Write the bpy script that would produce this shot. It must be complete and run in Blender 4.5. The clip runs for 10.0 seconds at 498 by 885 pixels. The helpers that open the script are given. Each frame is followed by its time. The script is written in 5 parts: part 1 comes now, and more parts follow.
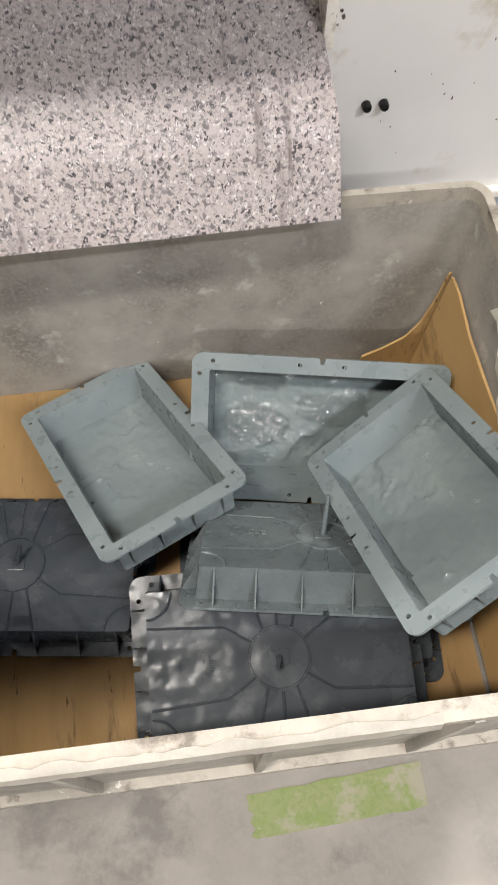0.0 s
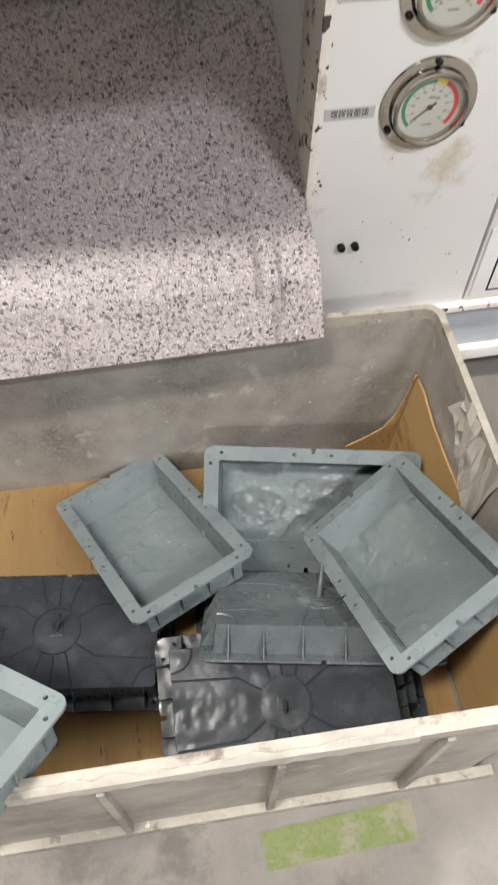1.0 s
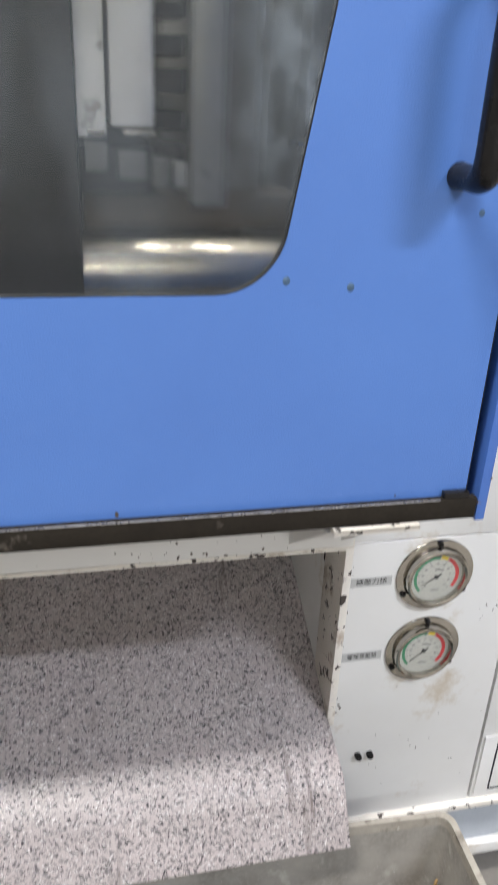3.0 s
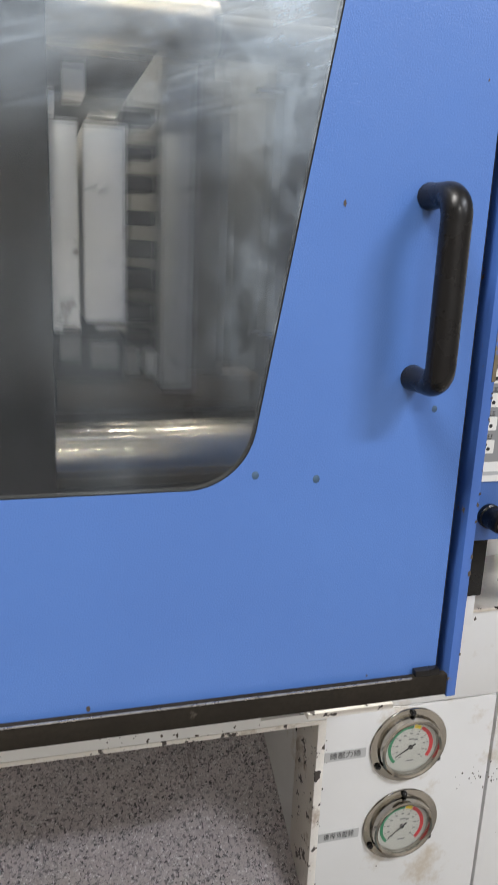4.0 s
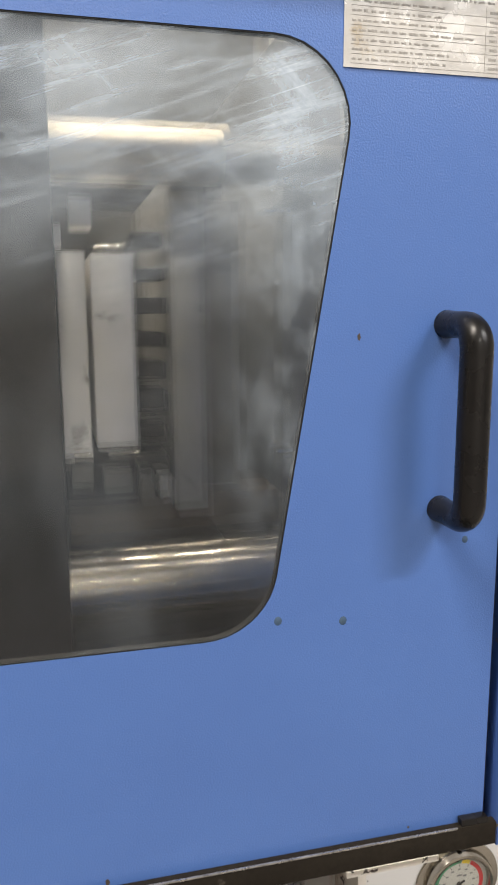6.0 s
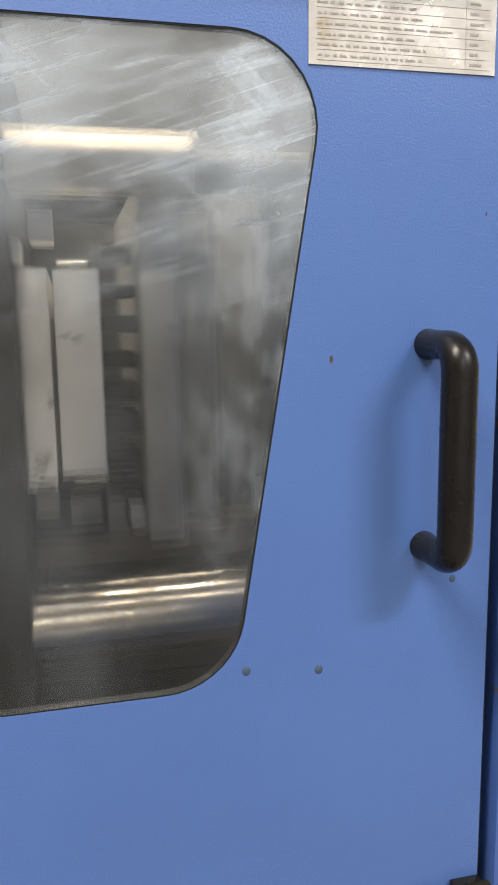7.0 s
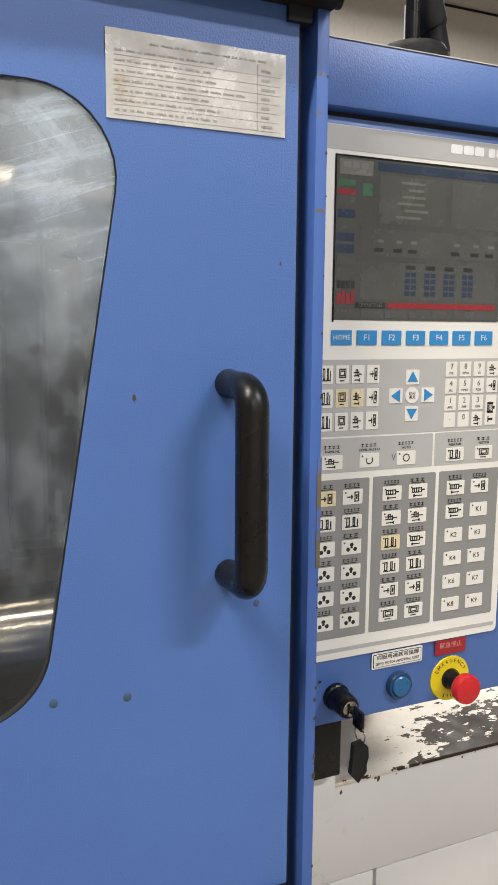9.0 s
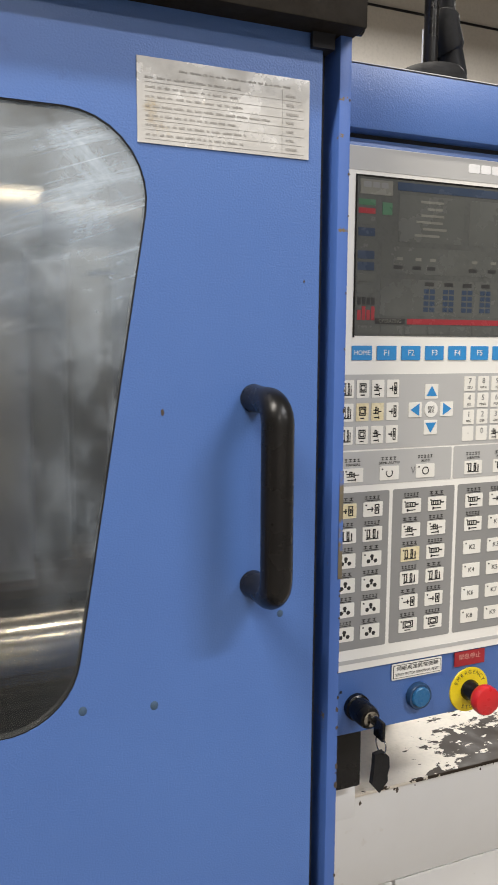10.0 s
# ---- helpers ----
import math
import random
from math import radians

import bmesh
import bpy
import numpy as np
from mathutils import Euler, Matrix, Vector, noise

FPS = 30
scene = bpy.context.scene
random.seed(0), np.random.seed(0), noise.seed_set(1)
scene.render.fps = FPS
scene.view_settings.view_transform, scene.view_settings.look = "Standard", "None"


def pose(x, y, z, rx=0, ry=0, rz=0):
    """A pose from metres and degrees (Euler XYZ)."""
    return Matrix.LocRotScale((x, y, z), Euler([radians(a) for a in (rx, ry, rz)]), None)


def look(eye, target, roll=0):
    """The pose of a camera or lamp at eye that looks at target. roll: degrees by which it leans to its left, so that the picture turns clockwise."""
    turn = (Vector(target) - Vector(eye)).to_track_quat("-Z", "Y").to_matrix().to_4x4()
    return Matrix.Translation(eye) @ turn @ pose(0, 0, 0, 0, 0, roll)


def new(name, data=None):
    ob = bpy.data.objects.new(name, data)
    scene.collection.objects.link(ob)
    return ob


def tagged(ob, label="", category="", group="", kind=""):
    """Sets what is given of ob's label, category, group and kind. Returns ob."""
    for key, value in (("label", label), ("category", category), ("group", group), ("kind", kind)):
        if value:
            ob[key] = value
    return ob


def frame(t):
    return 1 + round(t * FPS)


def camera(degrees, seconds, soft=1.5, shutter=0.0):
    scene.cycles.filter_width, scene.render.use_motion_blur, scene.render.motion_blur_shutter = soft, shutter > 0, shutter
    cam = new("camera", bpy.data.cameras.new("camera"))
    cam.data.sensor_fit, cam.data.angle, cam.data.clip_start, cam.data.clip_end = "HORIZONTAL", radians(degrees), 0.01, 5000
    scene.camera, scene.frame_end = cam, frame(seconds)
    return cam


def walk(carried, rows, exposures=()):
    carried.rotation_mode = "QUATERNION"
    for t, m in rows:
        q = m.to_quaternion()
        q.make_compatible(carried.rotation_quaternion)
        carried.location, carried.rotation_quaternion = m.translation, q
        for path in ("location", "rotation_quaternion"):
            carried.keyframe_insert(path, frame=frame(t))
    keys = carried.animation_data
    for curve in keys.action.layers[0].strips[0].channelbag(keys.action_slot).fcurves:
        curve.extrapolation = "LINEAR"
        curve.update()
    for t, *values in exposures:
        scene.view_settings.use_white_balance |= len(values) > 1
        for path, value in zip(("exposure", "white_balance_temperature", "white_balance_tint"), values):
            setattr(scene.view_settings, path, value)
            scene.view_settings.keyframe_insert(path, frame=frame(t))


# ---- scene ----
# First two lamps follow cast shadows; the other four are added unseen fill.
LAMPS = ((-1.9, -1.0, 260, (1.0, 0.93, 0.84)), (1.55, -2.6, 225, (0.97, 0.97, 1.0)), (-0.9, -5.0, 180, (1.0, 0.96, 0.90)), (3.4, -4.4, 80, (1.0, 0.93, 0.84)), (-0.7, 0.9, 215, (1.0, 0.93, 0.82)), (2.6, 2.6, 560, (1.0, 0.97, 0.93)))
cam = camera(36.4, 10.0, shutter=0.35)
PATH = [
    (0, (-0.498, -0.574, 1.086), (-0.31, 0.316, -0.696), 3.0),
    (0.5, (-0.513, -0.62, 1.167), (-0.304, 0.347, -0.571), 2.3),
    (1, (-0.54, -0.674, 1.249), (-0.294, 0.414, -0.411), 2.3),
    (1.5, (-0.562, -0.702, 1.297), (-0.274, 0.564, -0.225), 2.3),
    (2, (-0.604, -0.724, 1.36), (-0.269, 0.744, 0.044), 2.6),
    (2.5, (-0.644, -0.713, 1.446), (-0.262, 0.921, 0.358), 2.8),
    (3, (-0.65, -0.736, 1.518), (-0.244, 1.032, 0.676), 2.6),
    (3.2, (-0.658, -0.733, 1.541), (-0.218, 1.062, 0.776), 2.5),
    (4.3, (-0.666, -0.737, 1.596), (-0.121, 1.132, 1.137), 2.0),
    (4.5, (-0.664, -0.739, 1.605), (-0.107, 1.132, 1.169), 1.6),
    (5, (-0.663, -0.75, 1.628), (-0.127, 1.137, 1.241), 0.9),
    (5.5, (-0.658, -0.73, 1.641), (-0.16, 1.173, 1.283), 0.2),
    (5.7, (-0.657, -0.712, 1.648), (-0.169, 1.194, 1.289), -0.0),
    (7, (-0.594, -0.628, 1.662), (-0.137, 1.292, 1.337), -0.8),
    (7.5, (-0.576, -0.635, 1.668), (-0.043, 1.265, 1.344), -0.6),
    (8, (-0.569, -0.642, 1.67), (0.091, 1.221, 1.364), -0.1),
    (8.5, (-0.555, -0.654, 1.681), (0.189, 1.175, 1.364), 0.3),
    (9, (-0.542, -0.672, 1.686), (0.232, 1.149, 1.395), 0.4),
    (9.5, (-0.546, -0.68, 1.695), (0.236, 1.139, 1.413), 0.5),
    (10, (-0.562, -0.682, 1.689), (0.19, 1.153, 1.431), 0.3),
]
walk(cam, [(t, look(eye, target, roll)) for t, eye, target, roll in PATH],
     exposures=[(0, -0.17, 6350, 10), (1.5, -0.15, 6250, 10), (2.5, -0.16, 5950, 9), (3.2, -0.22, 5950, 9), (5, -0.50, 6450, 10), (7, -0.50, 6800, 11), (8.5, -0.73, 6600, 10), (10, -0.74, 6500, 10)])

# ---- world and lamps ----
world = bpy.data.worlds.new("hall_air")
scene.world = world
world.use_nodes = True
world.node_tree.nodes["Background"].inputs[0].default_value = (0.75, 0.85, 1.0, 1)
world.node_tree.nodes["Background"].inputs[1].default_value = 0.14


def lamp(name, x, y, z, sx, sy, watts, colour):
    data = bpy.data.lights.new(name, "AREA")
    data.shape, data.size, data.size_y, data.energy, data.color = "RECTANGLE", sx, sy, watts, colour
    ob = new(name, data)
    ob.matrix_world = pose(x, y, z)
    return ob


for x, y, w, c in LAMPS:
    lamp("hall_and_fill_lamp", x, y, 4.26, 1.4, 0.22, w, c)

# ---- materials ----
MATS = {}
SMOOTH = ("brushed_steel", "ground_steel", "blue_paint", "chipped_blue_paint", "white_paint", "grey_green_plastic", "wrinkled_plastic_floor", "mid_grey_plastic", "dark_grey_plastic",
          "black_plastic", "white_membrane", "grey_membrane", "mid_grey_membrane", "white_key_film")


def nodes_of(name):
    m = bpy.data.materials.new(name)
    m.use_nodes = True
    return m, m.node_tree, m.node_tree.nodes["Principled BSDF"]


def surface(name, base, second=None, rough=0.5, metal=0.0, scale=12.0, detail_scale=160.0, bump=0.08, bump_scale=None,
            stain=None, stain_at=0.62, stain_scale=6.0, chips=None, chip_at=0.7, chip_scale=30.0, rough_var=0.12, coat=0.0,
            random_tint=0.0, stretch=(1, 1, 1), bump_dist=0.001, grain=1.0):
    """A paint, plastic, metal or mineral surface with variation at two scales, stains, chips and fine relief."""
    if name in MATS:
        return MATS[name]
    if name in SMOOTH:
        grain = 0.25
    m, t, p = nodes_of(name)
    n, l = t.nodes, t.links
    co = n.new("ShaderNodeTexCoord")
    mp = n.new("ShaderNodeMapping")
    mp.inputs["Scale"].default_value = stretch
    l.new(co.outputs["Object"], mp.inputs["Vector"])

    def tex(s, detail=6.0, rough_=0.6):
        k = n.new("ShaderNodeTexNoise")
        k.inputs["Scale"].default_value, k.inputs["Detail"].default_value, k.inputs["Roughness"].default_value = s, detail, rough_
        l.new(mp.outputs["Vector"], k.inputs["Vector"])
        return k.outputs["Fac"]

    def ramp(src, a, b):
        k = n.new("ShaderNodeMapRange")
        k.inputs["From Min"].default_value, k.inputs["From Max"].default_value = a, b
        l.new(src, k.inputs["Value"])
        return k.outputs["Result"]

    def mix(f, a, b):
        k = n.new("ShaderNodeMix")
        k.data_type = "RGBA"
        for sock, v in ((k.inputs[0], f), (k.inputs[6], a), (k.inputs[7], b)):
            if hasattr(v, "links") or hasattr(v, "is_linked"):
                l.new(v, sock)
            else:
                sock.default_value = v if isinstance(v, float) else (*v, 1)
        return k.outputs[2]

    second = second or tuple(c * 0.78 for c in base)
    colour = mix(ramp(tex(scale), 0.3, 0.7), base, second)
    fine = tex(detail_scale, 3.0)
    dark = tuple(c * 0.86 for c in base)
    colour = mix(ramp(fine, 0.75 - 0.3 * grain, 1.05 - 0.3 * grain), colour, dark)
    if random_tint:
        info = n.new("ShaderNodeObjectInfo")
        k = n.new("ShaderNodeMath")
        k.operation = "MULTIPLY"
        k.inputs[1].default_value = random_tint
        l.new(info.outputs["Random"], k.inputs[0])
        colour = mix(k.outputs[0], colour, tuple(c * 0.5 for c in base))
    if stain:
        colour = mix(ramp(tex(stain_scale, 9.0, 0.68), stain_at, stain_at + 0.1), colour, stain)
    if chips:
        colour = mix(ramp(tex(chip_scale, 7.0, 0.62), chip_at, chip_at + 0.015), colour, chips)
    l.new(colour, p.inputs["Base Color"])
    k = n.new("ShaderNodeMapRange")
    k.inputs["To Min"].default_value, k.inputs["To Max"].default_value = max(rough - rough_var, 0.02), min(rough + rough_var, 1.0)
    k.inputs["From Min"].default_value, k.inputs["From Max"].default_value = 0.3, 0.7
    l.new(tex(scale * 2.3), k.inputs["Value"])
    l.new(k.outputs["Result"], p.inputs["Roughness"])
    p.inputs["Metallic"].default_value = metal
    p.inputs["Coat Weight"].default_value = coat
    if bump:
        b = n.new("ShaderNodeBump")
        b.inputs["Strength"].default_value, b.inputs["Distance"].default_value = bump, bump_dist
        l.new(tex(bump_scale, 4.0 if bump_scale > 100 else 1.5, 0.45) if bump_scale else fine, b.inputs["Height"])
        l.new(b.outputs["Normal"], p.inputs["Normal"])
    MATS[name] = m
    return m


def glow(name, colour, strength):
    if name not in MATS:
        m, t, p = nodes_of(name)
        p.inputs["Base Color"].default_value = (*colour, 1)
        p.inputs["Emission Color"].default_value = (*colour, 1)
        p.inputs["Emission Strength"].default_value = strength
        MATS[name] = m
    return MATS[name]


def speckled():
    """Grey-pink sheet printed with dark and white granite flecks."""
    m, t, p = nodes_of("granite_sheet")
    n, l = t.nodes, t.links
    co = n.new("ShaderNodeTexCoord")

    def noise_tex(s, d, r):
        k = n.new("ShaderNodeTexNoise")
        k.inputs["Scale"].default_value, k.inputs["Detail"].default_value, k.inputs["Roughness"].default_value = s, d, r
        l.new(co.outputs["Object"], k.inputs["Vector"])
        return k

    def ramp(src, a, b):
        k = n.new("ShaderNodeMapRange")
        k.inputs["From Min"].default_value, k.inputs["From Max"].default_value = a, b
        l.new(src, k.inputs["Value"])
        return k.outputs["Result"]

    def mix(f, a, b):
        k = n.new("ShaderNodeMix")
        k.data_type = "RGBA"
        l.new(f, k.inputs[0])
        for sock, v in ((k.inputs[6], a), (k.inputs[7], b)):
            if isinstance(v, tuple):
                sock.default_value = (*v, 1)
            else:
                l.new(v, sock)
        return k.outputs[2]

    big = mix(ramp(noise_tex(5, 4, 0.6).outputs["Fac"], 0.35, 0.65), (0.68, 0.61, 0.60), (0.58, 0.52, 0.51))
    def flakes(scale, away):
        warp = noise_tex(scale * 0.7, 2, 0.5)
        k = n.new("ShaderNodeMix")
        k.data_type = "RGBA"
        k.inputs[0].default_value = 0.010
        l.new(co.outputs["Object"], k.inputs[6])
        l.new(warp.outputs["Color"], k.inputs[7])
        mp_ = n.new("ShaderNodeMapping")
        mp_.inputs["Location"].default_value = (away, away * 0.7, 0)
        l.new(k.outputs[2], mp_.inputs["Vector"])
        vo = n.new("ShaderNodeTexVoronoi")
        vo.inputs["Scale"].default_value = scale
        l.new(mp_.outputs["Vector"], vo.inputs["Vector"])
        sp = n.new("ShaderNodeSeparateColor")
        l.new(vo.outputs["Color"], sp.inputs[0])
        return sp.outputs

    fa, fb, fc = flakes(310, 0.0), flakes(225, 3.3), flakes(390, 7.1)
    c = mix(ramp(fc[0], 0.72, 0.76), big, (0.47, 0.42, 0.42))
    c = mix(ramp(fa[0], 0.85, 0.88), c, (0.33, 0.30, 0.305))
    c = mix(ramp(fb[1], 0.91, 0.93), c, (0.25, 0.225, 0.23))
    c = mix(ramp(fa[1], 0.925, 0.94), c, (0.10, 0.092, 0.098))
    c = mix(ramp(fc[2], 0.93, 0.95), c, (0.84, 0.81, 0.80))
    s = noise_tex(3.2, 8, 0.7)
    mp2 = n.new("ShaderNodeMapping")
    mp2.inputs["Scale"].default_value = (7.0, 0.9, 0.9)
    l.new(co.outputs["Object"], mp2.inputs["Vector"])
    l.new(mp2.outputs["Vector"], s.inputs["Vector"])
    c = mix(ramp(s.outputs["Fac"], 0.60, 0.72), c, (0.25, 0.20, 0.19))
    l.new(c, p.inputs["Base Color"])
    p.inputs["Roughness"].default_value = 0.38
    b = n.new("ShaderNodeBump")
    b.inputs["Strength"].default_value, b.inputs["Distance"].default_value = 0.25, 0.001
    l.new(noise_tex(260, 2, 0.5).outputs["Fac"], b.inputs["Height"])
    l.new(b.outputs["Normal"], p.inputs["Normal"])
    return m


def dirty_glass():
    """Clear guard pane with a grey film of grease and wiped streaks."""
    m, t, p = nodes_of("guard_pane")
    n, l = t.nodes, t.links
    n.remove(p)
    out = n["Material Output"]
    co = n.new("ShaderNodeTexCoord")
    gloss = n.new("ShaderNodeBsdfGlossy")
    gloss.inputs["Roughness"].default_value = 0.05
    clear = n.new("ShaderNodeBsdfTransparent")
    clear.inputs["Color"].default_value = (0.80, 0.80, 0.78, 1)
    a = n.new("ShaderNodeMixShader")
    a.inputs[0].default_value = 0.026
    blur = n.new("ShaderNodeBsdfRefraction")
    blur.inputs["Color"].default_value = (0.86, 0.86, 0.84, 1)
    blur.inputs["Roughness"].default_value, blur.inputs["IOR"].default_value = 0.10, 1.12
    seen = n.new("ShaderNodeMixShader")
    seen.inputs[0].default_value = 0.38
    l.new(clear.outputs[0], seen.inputs[1])
    l.new(blur.outputs[0], seen.inputs[2])
    l.new(seen.outputs[0], a.inputs[1])
    l.new(gloss.outputs[0], a.inputs[2])
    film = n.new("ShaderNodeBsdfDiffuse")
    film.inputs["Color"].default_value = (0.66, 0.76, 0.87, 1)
    b = n.new("ShaderNodeMixShader")

    def noise_tex(s, stretch, d=8.0, r=0.65, turn=0.0):
        spin = n.new("ShaderNodeMapping")
        spin.inputs["Rotation"].default_value = (0, turn, 0)
        l.new(co.outputs["Object"], spin.inputs["Vector"])
        mp = n.new("ShaderNodeMapping")
        mp.inputs["Scale"].default_value = stretch
        l.new(spin.outputs["Vector"], mp.inputs["Vector"])
        k = n.new("ShaderNodeTexNoise")
        k.inputs["Scale"].default_value, k.inputs["Detail"].default_value, k.inputs["Roughness"].default_value = s, d, r
        l.new(mp.outputs["Vector"], k.inputs["Vector"])
        return k.outputs["Fac"]

    def ramp(src, lo, hi, a_, b_):
        k = n.new("ShaderNodeMapRange")
        k.inputs["From Min"].default_value, k.inputs["From Max"].default_value = lo, hi
        k.inputs["To Min"].default_value, k.inputs["To Max"].default_value = a_, b_
        l.new(src, k.inputs["Value"])
        return k.outputs["Result"]

    def add(u, v):
        k = n.new("ShaderNodeMath")
        k.operation = "ADD"
        l.new(u, k.inputs[0])
        l.new(v, k.inputs[1])
        return k.outputs[0]

    sep = n.new("ShaderNodeSeparateXYZ")
    l.new(co.outputs["Object"], sep.inputs[0])
    def mul(u, v):
        k = n.new("ShaderNodeMath")
        k.operation = "MULTIPLY"
        l.new(u, k.inputs[0])
        l.new(v, k.inputs[1])
        return k.outputs[0]

    def clamp(u):
        k = n.new("ShaderNodeClamp")
        l.new(u, k.inputs[0])
        return k.outputs[0]

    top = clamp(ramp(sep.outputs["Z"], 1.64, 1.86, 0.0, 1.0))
    edge_side = mul(clamp(ramp(sep.outputs["X"], -0.52, -0.40, 0.0, 1.0)), clamp(ramp(sep.outputs["Z"], 1.38, 1.50, 0.0, 1.0)))
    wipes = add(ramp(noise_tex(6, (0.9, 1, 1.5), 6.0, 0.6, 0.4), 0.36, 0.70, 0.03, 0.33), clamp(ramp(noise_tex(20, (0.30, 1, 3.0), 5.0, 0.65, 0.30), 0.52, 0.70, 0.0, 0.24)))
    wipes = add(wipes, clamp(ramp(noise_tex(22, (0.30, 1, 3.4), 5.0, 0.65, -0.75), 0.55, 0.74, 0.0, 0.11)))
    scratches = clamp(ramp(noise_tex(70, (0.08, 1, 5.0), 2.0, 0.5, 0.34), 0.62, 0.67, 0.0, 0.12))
    smears = clamp(ramp(noise_tex(7, (1, 1, 0.45), 4.0), 0.46, 0.74, 0.0, 0.034))
    mottle = clamp(ramp(noise_tex(26, (1, 1, 0.6), 7.0, 0.72), 0.46, 0.64, 0.02, 0.15))
    specks = clamp(ramp(noise_tex(150, (1, 1, 1), 3.0, 0.6), 0.66, 0.72, 0.0, 0.16))
    base_haze = ramp(noise_tex(3, (1, 1, 0.8), 3.0), 0.3, 0.7, 0.004, 0.014)
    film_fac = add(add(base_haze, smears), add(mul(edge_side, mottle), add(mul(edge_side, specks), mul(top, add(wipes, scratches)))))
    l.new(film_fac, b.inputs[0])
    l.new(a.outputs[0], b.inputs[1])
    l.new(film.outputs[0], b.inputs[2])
    l.new(b.outputs[0], out.inputs["Surface"])
    return m


BLUE = surface("blue_paint", (0.080, 0.172, 0.455), (0.072, 0.153, 0.415), rough=0.36, scale=3.0, detail_scale=420, bump=0.34, bump_scale=520, rough_var=0.05,
               stain=(0.055, 0.11, 0.32), stain_at=0.66, stain_scale=5)
WHITE = surface("white_paint", (0.715, 0.71, 0.70), (0.66, 0.65, 0.63), rough=0.42, scale=4, detail_scale=220, bump=0.06,
                stain=(0.52, 0.46, 0.38), stain_at=0.585, stain_scale=6, chips=(0.05, 0.04, 0.035), chip_at=0.715, chip_scale=60)
WORN_WHITE = surface("worn_white_paint", (0.76, 0.73, 0.68), (0.66, 0.61, 0.54), rough=0.5, scale=9, detail_scale=240, bump=0.12,
                     stain=(0.30, 0.22, 0.15), stain_at=0.56, stain_scale=11, chips=(0.05, 0.04, 0.035), chip_at=0.595, chip_scale=42)
CONCRETE = surface("concrete", (0.23, 0.21, 0.187), (0.14, 0.127, 0.112), rough=0.72, scale=8, detail_scale=130, bump=0.3, stain=(0.115, 0.105, 0.095), stain_at=0.55, stain_scale=4.5,
                   chips=(0.33, 0.305, 0.27), chip_at=0.70, chip_scale=34)
GREEN = surface("green_floor_paint", (0.125, 0.168, 0.040), (0.165, 0.172, 0.075), rough=0.6, scale=22, detail_scale=150, bump=0.25, stain=(0.21, 0.195, 0.14), stain_at=0.50, stain_scale=14,
                chips=(0.22, 0.20, 0.16), chip_at=0.68, chip_scale=60)
CRATE = surface("grey_crate_plastic", (0.36, 0.336, 0.30), (0.165, 0.152, 0.135), rough=0.5, scale=9, detail_scale=170, bump=0.12, stain=(0.42, 0.40, 0.36), stain_at=0.58, stain_scale=15,
                chips=(0.52, 0.50, 0.46), chip_at=0.70, chip_scale=70)
RIM = surface("worn_crate_rim", (0.40, 0.365, 0.31), (0.25, 0.225, 0.19), rough=0.65, scale=20, detail_scale=190, bump=0.5, stain=(0.13, 0.11, 0.09), stain_at=0.545, stain_scale=16, chips=(0.56, 0.53, 0.48), chip_at=0.64, chip_scale=50)
CARD = surface("brown_cardboard", (0.50, 0.325, 0.135), (0.38, 0.23, 0.088), rough=0.7, scale=7, detail_scale=200, bump=0.2, stain=(0.21, 0.125, 0.05), stain_at=0.57, stain_scale=12,
               chips=(0.16, 0.09, 0.035), chip_at=0.66, chip_scale=30, stretch=(3.0, 0.45, 1))
TRAY = surface("grey_green_plastic", (0.150, 0.180, 0.187), (0.190, 0.218, 0.220), rough=0.34, scale=16, detail_scale=240, bump=0.10, stain=(0.21, 0.24, 0.24), stain_at=0.60, stain_scale=12,
               random_tint=0.12, rough_var=0.16)
TRAY_IN = surface("wrinkled_plastic_floor", (0.140, 0.170, 0.174), (0.178, 0.208, 0.208), rough=0.17, scale=11, detail_scale=90, bump=1.0, bump_scale=40, stain=(0.195, 0.226, 0.223), stain_at=0.56, stain_scale=9,
                  rough_var=0.12, bump_dist=0.0055)
TRAY_MID = surface("mid_grey_plastic", (0.085, 0.100, 0.105), (0.125, 0.143, 0.147), rough=0.28, scale=14, detail_scale=220, bump=0.7, bump_scale=30, stain=(0.22, 0.25, 0.25), stain_at=0.60, stain_scale=16,
                   rough_var=0.06, bump_dist=0.006)
TRAY_DARK = surface("dark_grey_plastic", (0.028, 0.032, 0.038), (0.044, 0.049, 0.055), rough=0.25, scale=12, detail_scale=210, bump=0.6, bump_scale=34, stain=(0.07, 0.078, 0.083), stain_at=0.64, stain_scale=14,
                    rough_var=0.12, bump_dist=0.0050, random_tint=0.2)
STEEL = surface("brushed_steel", (0.46, 0.435, 0.39), (0.41, 0.385, 0.34), rough=0.15, metal=1.0, scale=30, detail_scale=300, bump=0.0, rough_var=0.04)
GROUND_STEEL = surface("ground_steel", (0.90, 0.88, 0.84), (0.78, 0.76, 0.72), rough=0.4, metal=0.2, scale=14, detail_scale=160, bump=0.08, stain=(0.24, 0.22, 0.19), stain_at=0.58, stain_scale=15)
CHROME = surface("polished_bar_steel", (0.60, 0.56, 0.49), (0.52, 0.48, 0.41), rough=0.21, metal=1.0, scale=18, detail_scale=200, bump=0.05, rough_var=0.05)
# Near-black; on rear tie bars and gap blocks the colour stands in for shade.
DARK_STEEL = surface("near_black_steel", (0.022, 0.022, 0.023), (0.014, 0.014, 0.015), rough=0.6, metal=0.0, scale=6, detail_scale=60, bump=0.0, stain=(0.045, 0.042, 0.038), stain_at=0.6, stain_scale=7, grain=0.1)
